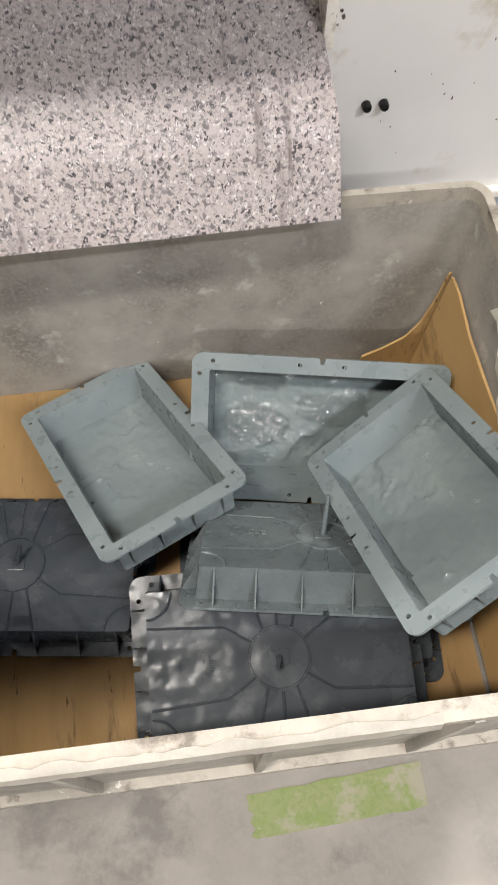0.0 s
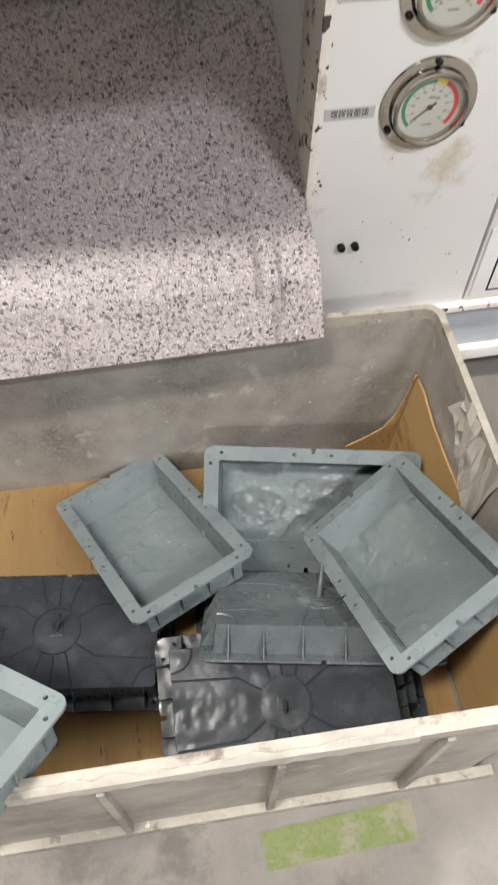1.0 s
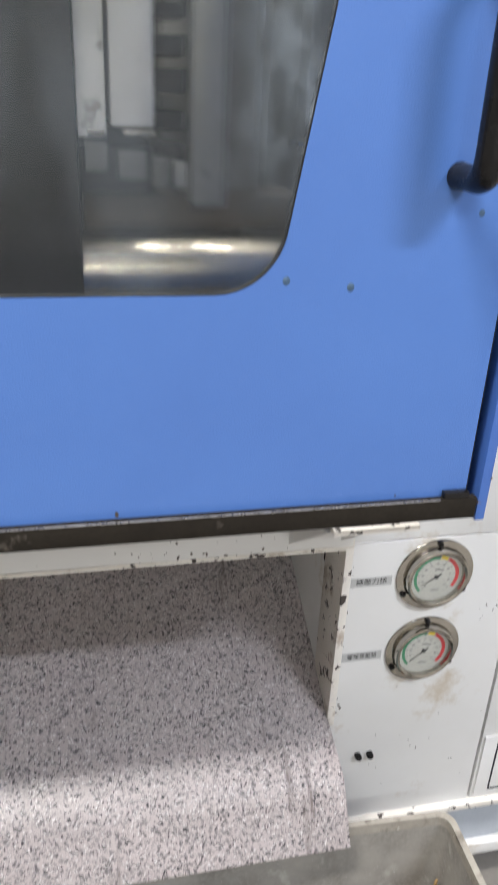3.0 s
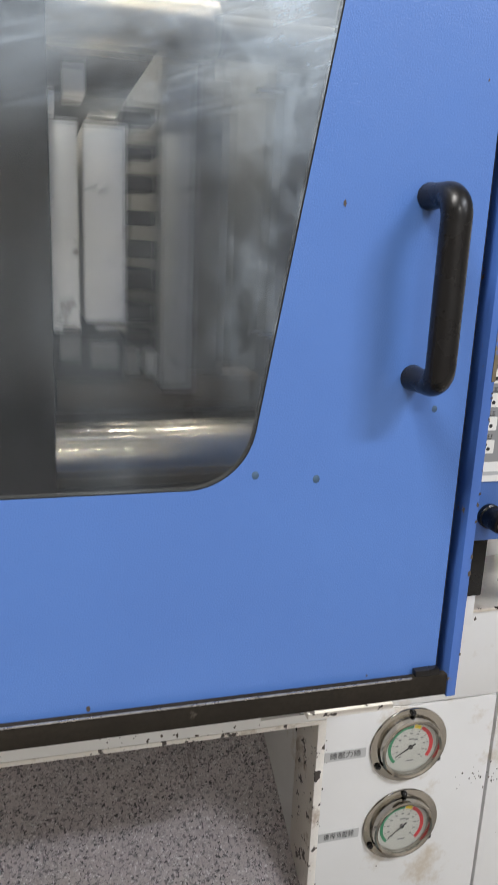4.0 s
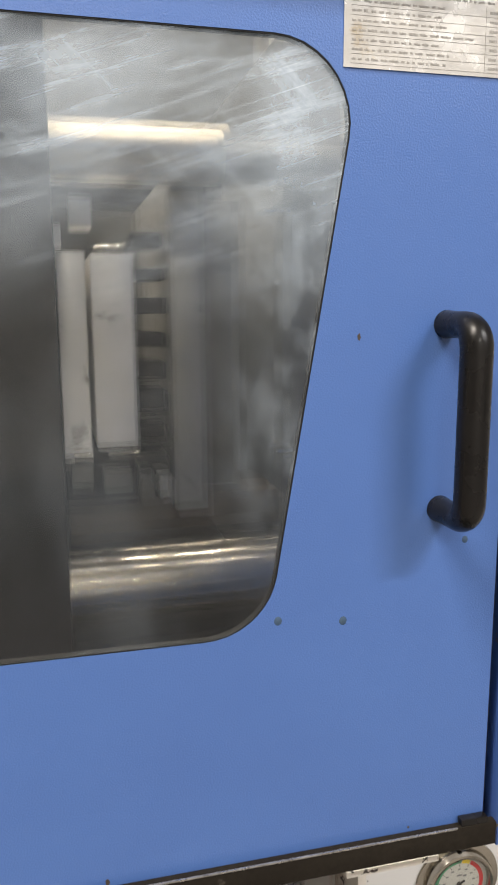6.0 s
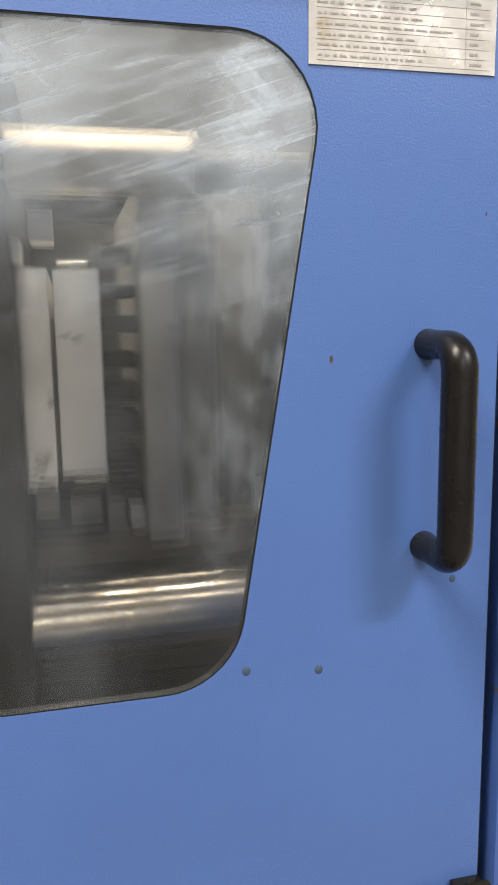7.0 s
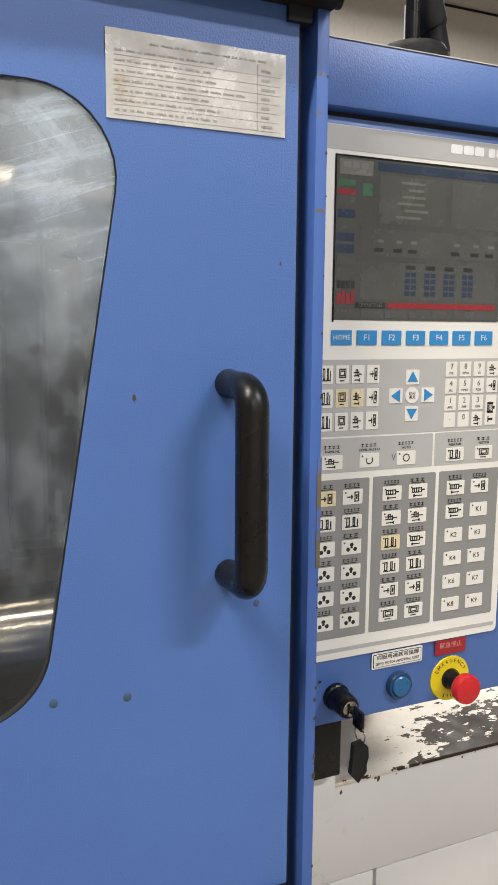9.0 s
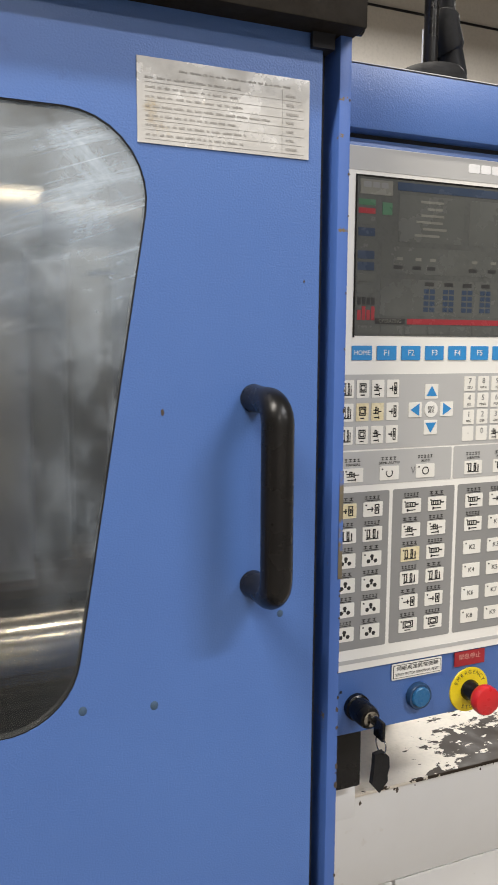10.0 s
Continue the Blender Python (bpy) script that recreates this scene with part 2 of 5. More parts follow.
INNER = surface("machine_interior_paint", (0.17, 0.166, 0.152), (0.10, 0.096, 0.088), rough=0.55, scale=5, detail_scale=110, bump=0.1, stain=(0.07, 0.06, 0.05), stain_at=0.58, stain_scale=7)
RAIL = surface("dark_brown_rail", (0.013, 0.010, 0.007), (0.020, 0.016, 0.011), rough=0.75, scale=18, detail_scale=180, bump=0.1, stain=(0.10, 0.085, 0.07), stain_at=0.64, stain_scale=22)
SCUFF = surface("bare_scuffed_edge", (0.55, 0.53, 0.50), (0.20, 0.18, 0.16), rough=0.3, metal=0.8, scale=55, detail_scale=300, bump=0.2)
BLACK = surface("black_plastic", (0.007, 0.007, 0.007), (0.010, 0.009, 0.009), rough=0.27, scale=12, detail_scale=240, bump=0.05)
RUBBER = surface("matt_black_rubber", (0.009, 0.009, 0.010), (0.014, 0.014, 0.014), rough=0.7, scale=20, detail_scale=260, bump=0.2)
# Near-black for hatch joints, and for shade painted into open gaps.
GAP_DARK = surface("gap_shade_and_joint", (0.012, 0.014, 0.022), rough=0.6)
PANELW = surface("white_membrane", (0.80, 0.79, 0.75), (0.77, 0.76, 0.71), rough=0.42, scale=5, detail_scale=260, bump=0.04, stain=(0.72, 0.68, 0.56), stain_at=0.66, stain_scale=9)
PANELG = surface("grey_membrane", (0.46, 0.46, 0.45), (0.43, 0.43, 0.42), rough=0.45, scale=6, detail_scale=280, bump=0.04)
PANELD = surface("mid_grey_membrane", (0.27, 0.27, 0.265), (0.25, 0.25, 0.245), rough=0.45, scale=6, detail_scale=280, bump=0.04)
KEYW = surface("white_key_film", (0.80, 0.79, 0.74), (0.77, 0.75, 0.68), rough=0.4, scale=30, detail_scale=260, bump=0.05, random_tint=0.06)
KEYY = surface("yellowed_key_film", (0.72, 0.62, 0.36), (0.76, 0.70, 0.52), rough=0.45, scale=40, detail_scale=260, bump=0.05)
KEYB = surface("blue_key_film", (0.03, 0.26, 0.60), (0.03, 0.23, 0.54), rough=0.4, scale=20, detail_scale=260, bump=0.05)
INK = surface("black_ink", (0.02, 0.02, 0.02), rough=0.5)
INKG = surface("grey_ink", (0.18, 0.18, 0.18), rough=0.5)
INKW = surface("white_ink", (0.82, 0.82, 0.82), rough=0.5)
REDP = surface("red_plastic", (0.60, 0.02, 0.025), (0.5, 0.016, 0.02), rough=0.35, scale=14, detail_scale=240, bump=0.04)
YELLOW = surface("yellow_plate", (0.80, 0.62, 0.015), (0.74, 0.55, 0.015), rough=0.4, scale=20, detail_scale=240, bump=0.04)
GREENP = surface("green_print", (0.03, 0.22, 0.10), rough=0.5)
WALLM = surface("beige_wall_panel", (0.62, 0.585, 0.53), (0.57, 0.535, 0.485), rough=0.6, scale=2, detail_scale=40, bump=0.05, stain=(0.40, 0.36, 0.30), stain_at=0.64, stain_scale=2)
CEILM = surface("hall_ceiling_paint", (0.30, 0.30, 0.29), (0.25, 0.25, 0.24), rough=0.8, scale=1.5, detail_scale=40, bump=0.05)
FOIL = surface("silver_label_foil", (0.82, 0.81, 0.78), (0.66, 0.66, 0.65), rough=0.24, metal=0.40, scale=10, detail_scale=200, bump=0.40, bump_scale=38, stain=(0.62, 0.50, 0.30), stain_at=0.62, stain_scale=14, bump_dist=0.003, rough_var=0.14)
# Screen grey is lifted to hold the hall's hazy reflection in its colour.
SCREEN = surface("dark_screen_glass", (0.078, 0.082, 0.078), (0.094, 0.098, 0.093), rough=0.14, scale=8, detail_scale=200, bump=0.0, rough_var=0.04)
TORN = surface("torn_paper", (0.66, 0.63, 0.57), (0.52, 0.48, 0.42), rough=0.6, scale=30, detail_scale=200, bump=0.5)
for gloss_paint, level in ((BLACK, 0.3), (RAIL, 0.2), (RUBBER, 0.3), (TRAY_DARK, 0.20), (DARK_STEEL, 0.15), (TRAY_MID, 0.35)):
    gloss_paint.node_tree.nodes["Principled BSDF"].inputs["Specular IOR Level"].default_value = level
GRANITE = speckled()
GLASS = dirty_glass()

# ---- mesh helpers ----


def box(bm, x0, x1, y0, y1, z0, z1, bevel=0.0, m=None):
    r = bmesh.ops.create_cube(bm, size=1.0)
    vs = r["verts"]
    c = Matrix.Translation(((x0 + x1) / 2, (y0 + y1) / 2, (z0 + z1) / 2)) @ Matrix.Diagonal((abs(x1 - x0), abs(y1 - y0), abs(z1 - z0), 1))
    bmesh.ops.transform(bm, matrix=(m @ c) if m else c, verts=vs)
    if bevel:
        es = list({e for v in vs for e in v.link_edges})
        bmesh.ops.bevel(bm, geom=es, offset=bevel, segments=2, profile=0.6, affect="EDGES")


def cyl(bm, r0, r1, h, m, seg=32, cap=True):
    """Along local z from 0 to h."""
    r = bmesh.ops.create_cone(bm, cap_ends=cap, segments=seg, radius1=r0, radius2=r1, depth=h)
    bmesh.ops.transform(bm, matrix=m @ Matrix.Translation((0, 0, h / 2)), verts=r["verts"])


def lathe(bm, profile, m, seg=40):
    """Turns (radius, height) pairs about local z."""
    rings = []
    for r, z in profile:
        if r < 1e-6:
            rings.append([bm.verts.new(m @ Vector((0, 0, z)))])
        else:
            rings.append([bm.verts.new(m @ Vector((r * math.cos(2 * math.pi * i / seg), r * math.sin(2 * math.pi * i / seg), z))) for i in range(seg)])
    for a, b in zip(rings, rings[1:]):
        for i in range(seg):
            j = (i + 1) % seg
            if len(a) == 1 and len(b) > 1:
                bm.faces.new((a[0], b[i], b[j]))
            elif len(b) == 1 and len(a) > 1:
                bm.faces.new((a[i], a[j], b[0]))
            elif len(a) > 1:
                bm.faces.new((a[i], a[j], b[j], b[i]))


def tube(bm, pts, r, seg=14, rz=None):
    """A round bar through the points."""
    pts = [Vector(p) for p in pts]
    rings = []
    side = None
    for i, p in enumerate(pts):
        d = (pts[min(i + 1, len(pts) - 1)] - pts[max(i - 1, 0)]).normalized()
        if side is None:
            side = d.orthogonal().normalized()
        side = (side - d * side.dot(d)).normalized()
        up = d.cross(side)
        rr = r[i] if isinstance(r, (list, tuple)) else r
        rings.append([bm.verts.new(p + side * rr * math.cos(2 * math.pi * k / seg) + up * (rz or rr) * math.sin(2 * math.pi * k / seg)) for k in range(seg)])
    for a, b in zip(rings, rings[1:]):
        for k in range(seg):
            j = (k + 1) % seg
            bm.faces.new((a[k], a[j], b[j], b[k]))
    bm.faces.new(rings[0][::-1])
    bm.faces.new(rings[-1])


def plate(bm, outline, holes, z0, z1, m=Matrix()):
    """A flat plate with holes: outlines are lists of (x, y), thickness from z0 to z1."""
    edges = []
    for loop in [outline, *holes]:
        vs = [bm.verts.new((x, y, z1)) for x, y in loop]
        edges += [bm.edges.new((vs[i], vs[(i + 1) % len(vs)])) for i in range(len(vs))]
    r = bmesh.ops.triangle_fill(bm, use_beauty=True, use_dissolve=False, edges=edges)
    fs = [g for g in r["geom"] if isinstance(g, bmesh.types.BMFace)]
    for f in fs:
        f.normal_update()
        if f.normal.z < 0:
            f.normal_flip()
    low = bmesh.ops.extrude_face_region(bm, geom=fs)
    vs = [g for g in low["geom"] if isinstance(g, bmesh.types.BMVert)]
    for v in vs:
        v.co.z = z0
    bmesh.ops.transform(bm, matrix=m, verts=list({v for e in edges if e.is_valid for v in e.verts} | set(vs)))


def rounded(x0, x1, y0, y1, r, seg=5):
    out = []
    for cx, cy, a in ((x1 - r, y1 - r, 0), (x0 + r, y1 - r, 90), (x0 + r, y0 + r, 180), (x1 - r, y0 + r, 270)):
        out += [(cx + r * math.cos(radians(a + 90 * i / seg)), cy + r * math.sin(radians(a + 90 * i / seg))) for i in range(seg + 1)]
    return out


def mesh_of(name, bm, material, smooth=False):
    bmesh.ops.recalc_face_normals(bm, faces=bm.faces[:])
    me = bpy.data.meshes.new(name)
    bm.to_mesh(me)
    bm.free()
    me.materials.append(material)
    if smooth:
        for p in me.polygons:
            p.use_smooth = True
        me.set_sharp_from_angle(angle=radians(40))
    return me


def part(name, bm, material, parent=None, label="", smooth=True):
    ob = new(name, mesh_of(name, bm, material, smooth))
    ob.parent = parent
    return tagged(ob, label)


def thing(name, label, category, m=Matrix(), group="", kind=""):
    ob = new(name)
    ob.empty_display_size = 0.05
    ob.matrix_world = m
    return tagged(ob, label, category, group, kind)


def boxpart(name, dims, material, parent=None, label="", bevel=0.0, m=None):
    bm = bmesh.new()
    box(bm, *dims, bevel=bevel, m=m)
    return part(name, bm, material, parent, label)


def structure(name, dims, material, label, category, bevel=0.0):
    ob = boxpart(name, dims, material, None, "", bevel)
    return tagged(ob, label, category, "", "structure")


def lettering(name, text, size, material, parent, m, depth=0.0002, width=None):
    """Raised print of the text, centred at m, in the plane of local x and y."""
    cu = bpy.data.curves.new(name, "FONT")
    cu.body, cu.size, cu.align_x, cu.align_y, cu.extrude = text, size, "CENTER", "CENTER", depth
    cu.resolution_u = 2
    tmp = bpy.data.objects.new(name, cu)
    scene.collection.objects.link(tmp)
    bpy.context.view_layer.update()
    me = bpy.data.meshes.new_from_object(tmp.evaluated_get(bpy.context.evaluated_depsgraph_get()))
    bpy.data.objects.remove(tmp)
    me.name = name
    if width and len(me.vertices):
        xs = [v.co.x for v in me.vertices]
        k = width / max(max(xs) - min(xs), 1e-6)
        me.transform(Matrix.Diagonal((k, 1, 1, 1)))
    me.transform(m)
    me.materials.clear()
    me.materials.append(material)
    ob = new(name, me)
    ob.parent = parent
    return ob


FRONT = pose(0, 0, 0, 90, 0, 0)          # local x, y, z to world x, z, -y

# ---- the hall ----
structure("floor", (-8, 8, -7, 6, -0.2, 0.0), CONCRETE, "worn grey concrete workshop floor with dark stains", "floor")
structure("wall_north", (-8, 8, 5.0, 5.2, 0.0, 6.0), WALLM, "beige metal-faced wall panels with horizontal joints", "wall")
structure("wall_south", (-8, 8, -7.2, -7.0, 0.0, 6.0), WALLM, "beige hall wall opposite the machine", "wall")
structure("wall_west", (-8.2, -8, -7, 5, 0.0, 6.0), WALLM, "beige hall wall beyond the machine's end", "wall")
structure("wall_east", (8, 8.2, -7, 5, 0.0, 6.0), WALLM, "beige hall wall beyond the injection end", "wall")
structure("ceiling", (-8.2, 8.2, -7.2, 5.2, 6.0, 6.15), CEILM, "plain grey hall ceiling", "ceiling")
for z in (1.65, 2.57, 3.49, 4.41, 5.33):
    structure("trim", (-8, 8, 4.985, 5.0, z, z + 0.014), RUBBER, "dark horizontal joint between wall panels", "trim")
# Fittings at all six lamp positions are assumed and stay out of view.
for x, y, w, c in LAMPS:
    lp = thing("assumed_lamp_fitting", "unseen long white tube lamp fitting, assumed below the ceiling", "lamp", pose(x, y, 4.3), "hall lamps")
    boxpart("body", (-0.74, 0.74, -0.13, 0.13, 0.0, 0.05), CEILM, lp, "", 0.008)
    for sx in (-0.6, 0.6):
        boxpart("hanger", (sx - 0.01, sx + 0.01, -0.01, 0.01, 0.05, 1.70), STEEL, lp)

bm = bmesh.new()
edge = []
for i in range(36):
    a = i / 36.0 * 4
    s, f = int(a), a - int(a)
    q0, q1 = ((-0.236, -0.535), (-0.470, -0.540), (-0.466, -0.592), (-0.238, -0.590))[s], ((-0.470, -0.540), (-0.466, -0.592), (-0.238, -0.590), (-0.236, -0.535))[s]
    wob = 0.003 + 0.010 * (s == 1)
    edge.append((q0[0] + (q1[0] - q0[0]) * f + wob * noise.noise(Vector((i * 0.9, 0, 0))), q0[1] + (q1[1] - q0[1]) * f + 0.003 * noise.noise(Vector((i * 0.9, 7, 0)))))
plate(bm, edge, [], 0.0, 0.0012)
tagged(part("floor_marking", bm, GREEN), "worn green painted marking on the concrete floor", "floor marking", "", "structure")

WEAR_X = 0.15
SHELF = surface("scratched_shelf", (0.74, 0.68, 0.58), (0.66, 0.60, 0.51), rough=0.55, scale=14, stain=(0.52, 0.45, 0.36), stain_at=0.60, stain_scale=12)

# ---- machine body: white base, beam and frame ----
base = thing("machine_base", "white painted steel machine base, chipped and grimy at the edges", "machine base")
CX, CY = -0.272, 0.200
boxpart("cabinet_front", (CX, 0.036, CY, 0.90, 0.272, 0.889), WHITE, base, "white front plate with worn corner", 0.003)
boxpart("cabinet_front", (0.041, 1.40, CY, 0.90, 0.272, 0.889), WHITE, base, "", 0.003)
boxpart("cabinet_top", (CX, 1.40, CY, 0.90, 0.8905, 1.043), WHITE, base, "", 0.003)
boxpart("worn_edge", (CX - 0.0015, CX + 0.012, CY - 0.0015, CY + 0.09, 0.515, 0.90), WORN_WHITE, base, "corner with paint knocked off down to dark metal", 0.002)
boxpart("hatch", (0.046, 0.42, CY - 0.004, CY + 0.001, 0.284, 0.436), WHITE, base, "small white service hatch", 0.001)
boxpart("hatch_joint", (0.073, 0.0765, CY - 0.0046, CY - 0.003, 0.300, 0.424), GAP_DARK, base)
boxpart("hatch_joint", (0.073, 0.42, CY - 0.0046, CY - 0.003, 0.2965, 0.300), GAP_DARK, base)
boxpart("ledge", (-0.26, 1.40, CY - 0.012, CY + 0.05, 0.258, 0.272), WORN_WHITE, base, "yellowed dirty ledge", 0.002)
boxpart("plinth", (-0.26, 1.40, CY + 0.012, 0.88, 0.115, 0.258), surface("blue_grey_paint", (0.42, 0.45, 0.50), (0.36, 0.39, 0.43), rough=0.5), base, "blue-grey plinth strip", 0.002)
boxpart("plinth_foot", (-0.26, 1.40, CY - 0.004, CY + 0.03, 0.105, 0.135), WHITE, base, "", 0.002)
boxpart("shelf_top", (-0.19, 1.40, CY - 0.004, 0.88, 1.043, 1.049), SHELF, base, "shelf with black patches where paint has worn off", 0.002)
boxpart("beam", (-1.60, CX, 0.175, 0.235, 0.898, 1.05), WHITE, base, "white cross beam with chipped lower edge", 0.003)
boxpart("beam_edge", (-1.60, CX, 0.1735, 0.1765, 0.8965, 0.903), WORN_WHITE, base, "chipped lower edge", 0.0)
boxpart("sill", (-1.60, CX, 0.02, 0.235, 1.05, 1.054), DARK_STEEL, base)
br = boxpart("bracket", (-0.368, -0.256, 0.008, 0.2, 1.030, 1.038), WORN_WHITE, base, "white shelf bracket with two gussets", 0.0012)
for gx in (-0.374, -0.293):
    bm = bmesh.new()
    a = [bm.verts.new(v) for v in ((gx, 0.176, 0.914), (gx, 0.176, 1.030), (gx, 0.02, 1.030))]
    f = bm.faces.new(a)
    ex = bmesh.ops.extrude_face_region(bm, geom=[f])
    bmesh.ops.translate(bm, vec=(0.006, 0, 0), verts=[g for g in ex["geom"] if isinstance(g, bmesh.types.BMVert)])
    part("gusset", bm, WHITE, base, "", False)
boxpart("inner_wall", (-1.60, CX, 0.95, 0.97, 0.2, 1.0), INNER, base)
boxpart("inner_roof", (-1.60, CX, 0.236, 0.95, 0.985, 1.0), INNER, base)
boxpart("far_leg", (-1.60, -1.42, 0.2, 0.95, 0.105, 0.908), WHITE, base, "", 0.004)
for hz, hy, hw in ((0.79, 0.262, 0.020), (0.80, 0.285, 0.012)):
    boxpart("cable_hole", (CX - 0.0012, CX + 0.001, hy, hy + hw, hz, hz + 0.03), RUBBER, base, "", 0.0)
for fx, fy in ((-0.2, 0.5), (1.2, 0.5), (-1.5, 0.5)):
    bm = bmesh.new()
    cyl(bm, 0.05, 0.05, 0.11, pose(fx, fy, 0.0), 20)
    part("foot", bm, RUBBER, base)
for bx in (-0.2075, -0.185):
    bm = bmesh.new()
    lathe(bm, [(0.0, 0.011), (0.0045, 0.011), (0.0062, 0.008), (0.0062, 0.0), (0.0, 0.0)], pose(bx, CY, 0.435, 90, 0, 0), 16)
    part("bolt", bm, BLACK, base, "black bolt head")

# ---- granite-printed chute sheet ----
PROFILE = [(0.050, 0.398), (0.056, 0.408), (0.076, 0.438), (0.098, 0.471), (0.106, 0.4815), (0.113, 0.4875), (0.124, 0.4935), (0.19, 0.528), (0.33, 0.598), (0.469, 0.668), (0.60, 0.735), (0.78, 0.826)]
bm = bmesh.new()
cols = [-1.40 + 1.128 * i / 60 for i in range(61)]
grid = [[bm.verts.new((x + (0.0045 if y < 0.125 else 0.0) * (i == 60), y, z + 0.0012 * noise.noise(Vector((x * 5, y * 5, 0))))) for i, x in enumerate(cols)] for y, z in PROFILE]
faces = [bm.faces.new((grid[j][i], grid[j][i + 1], grid[j + 1][i + 1], grid[j + 1][i])) for j in range(len(PROFILE) - 1) for i in range(60)]
bmesh.ops.solidify(bm, geom=faces, thickness=-0.003)
chute = part("discharge_chute", bm, GRANITE)
tagged(chute, "pinkish grey granite-printed sheet chute, bent down at its front edge", "chute")
for cxx in (-0.42, -1.2):
    boxpart("support", (cxx, cxx + 0.03, 0.62, 0.65, 0.0, 0.737), WHITE, chute)

# ---- gauges ----


def gauge(z, red_to, needle, name_text):
    g = thing("pressure_gauge", "round steel-rimmed pressure gauge with green and red scale", "gauge", pose(-0.1165, CY, z, 90, 0, 0), "pressure gauges")
    bm = bmesh.new()
    lathe(bm, [(0.045, 0.0), (0.0665, 0.0), (0.067, 0.002), (0.066, 0.0035), (0.055, 0.0045), (0.054, 0.012), (0.0525, 0.0165), (0.0495, 0.0175), (0.046, 0.016), (0.045, 0.008)], Matrix(), 56)
    part("rim", bm, STEEL, g, "polished steel rim")
    bm = bmesh.new()
    lathe(bm, [(0.0, 0.0068), (0.0455, 0.0068), (0.0455, 0.002), (0.0, 0.002)], Matrix(), 48)
    dial = part("dial", bm, surface("aged_white_dial", (0.50, 0.50, 0.45), (0.44, 0.44, 0.39), rough=0.5, grain=0.2), g, "white dial")

    def arc(a0, a1, r0, r1, mat, nm, h=0.0072):
        bm_ = bmesh.new()
        k = max(int(abs(a1 - a0) / 6), 2)
        rows = []
        for i in range(k + 1):
            a = radians(a0 + (a1 - a0) * i / k)
            rows.append([bm_.verts.new((r * math.cos(a), r * math.sin(a), hh)) for r, hh in ((r0, h), (r1, h), (r1, 0.0066), (r0, 0.0066))])
        for p_, q_ in zip(rows, rows[1:]):
            for i in range(4):
                bm_.faces.new((p_[i], p_[(i + 1) % 4], q_[(i + 1) % 4], q_[i]))
        part(nm, bm_, mat, dial, "", False)

    arc(225, 86, 0.0335, 0.0385, GREENP, "green_band")
    arc(62, red_to, 0.0335, 0.0395, REDP, "red_band")
    arc(84, 64, 0.0335, 0.0395, YELLOW, "yellow_band")
    for i in range(11):
        a = 225 - 27 * i
        arc(a - 0.8, a + 0.8, 0.0285, 0.0325, INK, "tick", 0.0071)
    for i in range(11):
        a = radians(225 - 27 * i)
        bm = bmesh.new()
        box(bm, -0.0022, 0.0022, -0.0011, 0.0011, 0.0066, 0.0071, m=Matrix.Translation((0.024 * math.cos(a), 0.024 * math.sin(a), 0)))
        part("figure", bm, INKG, dial, "", False)
    bm = bmesh.new()
    a = Matrix.Rotation(radians(needle), 4, "Z")
    vs = [bm.verts.new(a @ Vector(v)) for v in ((-0.010, -0.0014, 0.009), (0.030, -0.0003, 0.009), (0.030, 0.0003, 0.009), (-0.010, 0.0014, 0.009))]
    f = bm.faces.new(vs)
    ex = bmesh.ops.extrude_face_region(bm, geom=[f])
    bmesh.ops.translate(bm, vec=(0, 0, -0.0008), verts=[k for k in ex["geom"] if isinstance(k, bmesh.types.BMVert)])
    cyl(bm, 0.0035, 0.0035, 0.003, Matrix.Translation((0, 0, 0.0065)), 16)
    part("needle", bm, INK, g, "black needle", False)
    for x0, x1, y0, y1 in ((-0.006, 0.008, -0.0265, -0.0245), (-0.004, 0.005, 0.0125, 0.0150), (0.006, 0.012, 0.0105, 0.0135)):
        bm = bmesh.new()
        box(bm, x0, x1, y0, y1, 0.0066, 0.0071)
        part("dial_mark", bm, INKG, dial, "", False)
    bm = bmesh.new()
    lathe(bm, [(0.0, 0.0140), (0.0455, 0.0140), (0.0455, 0.0125), (0.0, 0.0125)], Matrix(), 48)
    gl = part("glass", bm, CLEAR, g, "clear flat glass")
    gl.visible_shadow = False
    for i in range(3):
        a = radians(90 + 120 * i)
        bm = bmesh.new()
        lathe(bm, [(0.0, 0.0095), (0.003, 0.0095), (0.0048, 0.0075), (0.0048, 0.003), (0.0, 0.003)], Matrix.Translation((0.0605 * math.cos(a), 0.0605 * math.sin(a), 0)), 14)
        part("screw", bm, BLACK, g, "black screw")
    lb = thing("gauge_label", "grey printed nameplate beside the pressure gauge", "label", pose(-0.2245, CY, z - 0.003, 90, 0, 0), "gauge nameplates")
    bm = bmesh.new()
    box(bm, -0.0345, 0.0345, -0.0085, 0.0085, 0.0, 0.0012)
    part("nameplate", bm, PANELG, lb, "", False)
    lettering("print", name_text, 0.0125, INK, lb, Matrix.Translation((0, 0, 0.0013)), 0.0001, 0.052)


m_, t_, p_ = nodes_of("clear_glass")
t_.nodes.remove(p_)
tr_, gl_, mx_, fr_ = (t_.nodes.new(k) for k in ("ShaderNodeBsdfTransparent", "ShaderNodeBsdfGlossy", "ShaderNodeMixShader", "ShaderNodeValue"))
gl_.inputs["Roughness"].default_value = 0.03
fr_.outputs[0].default_value = 0.06
t_.links.new(fr_.outputs[0], mx_.inputs[0])
t_.links.new(tr_.outputs[0], mx_.inputs[1])
t_.links.new(gl_.outputs[0], mx_.inputs[2])
t_.links.new(mx_.outputs[0], t_.nodes["Material Output"].inputs["Surface"])
CLEAR = m_
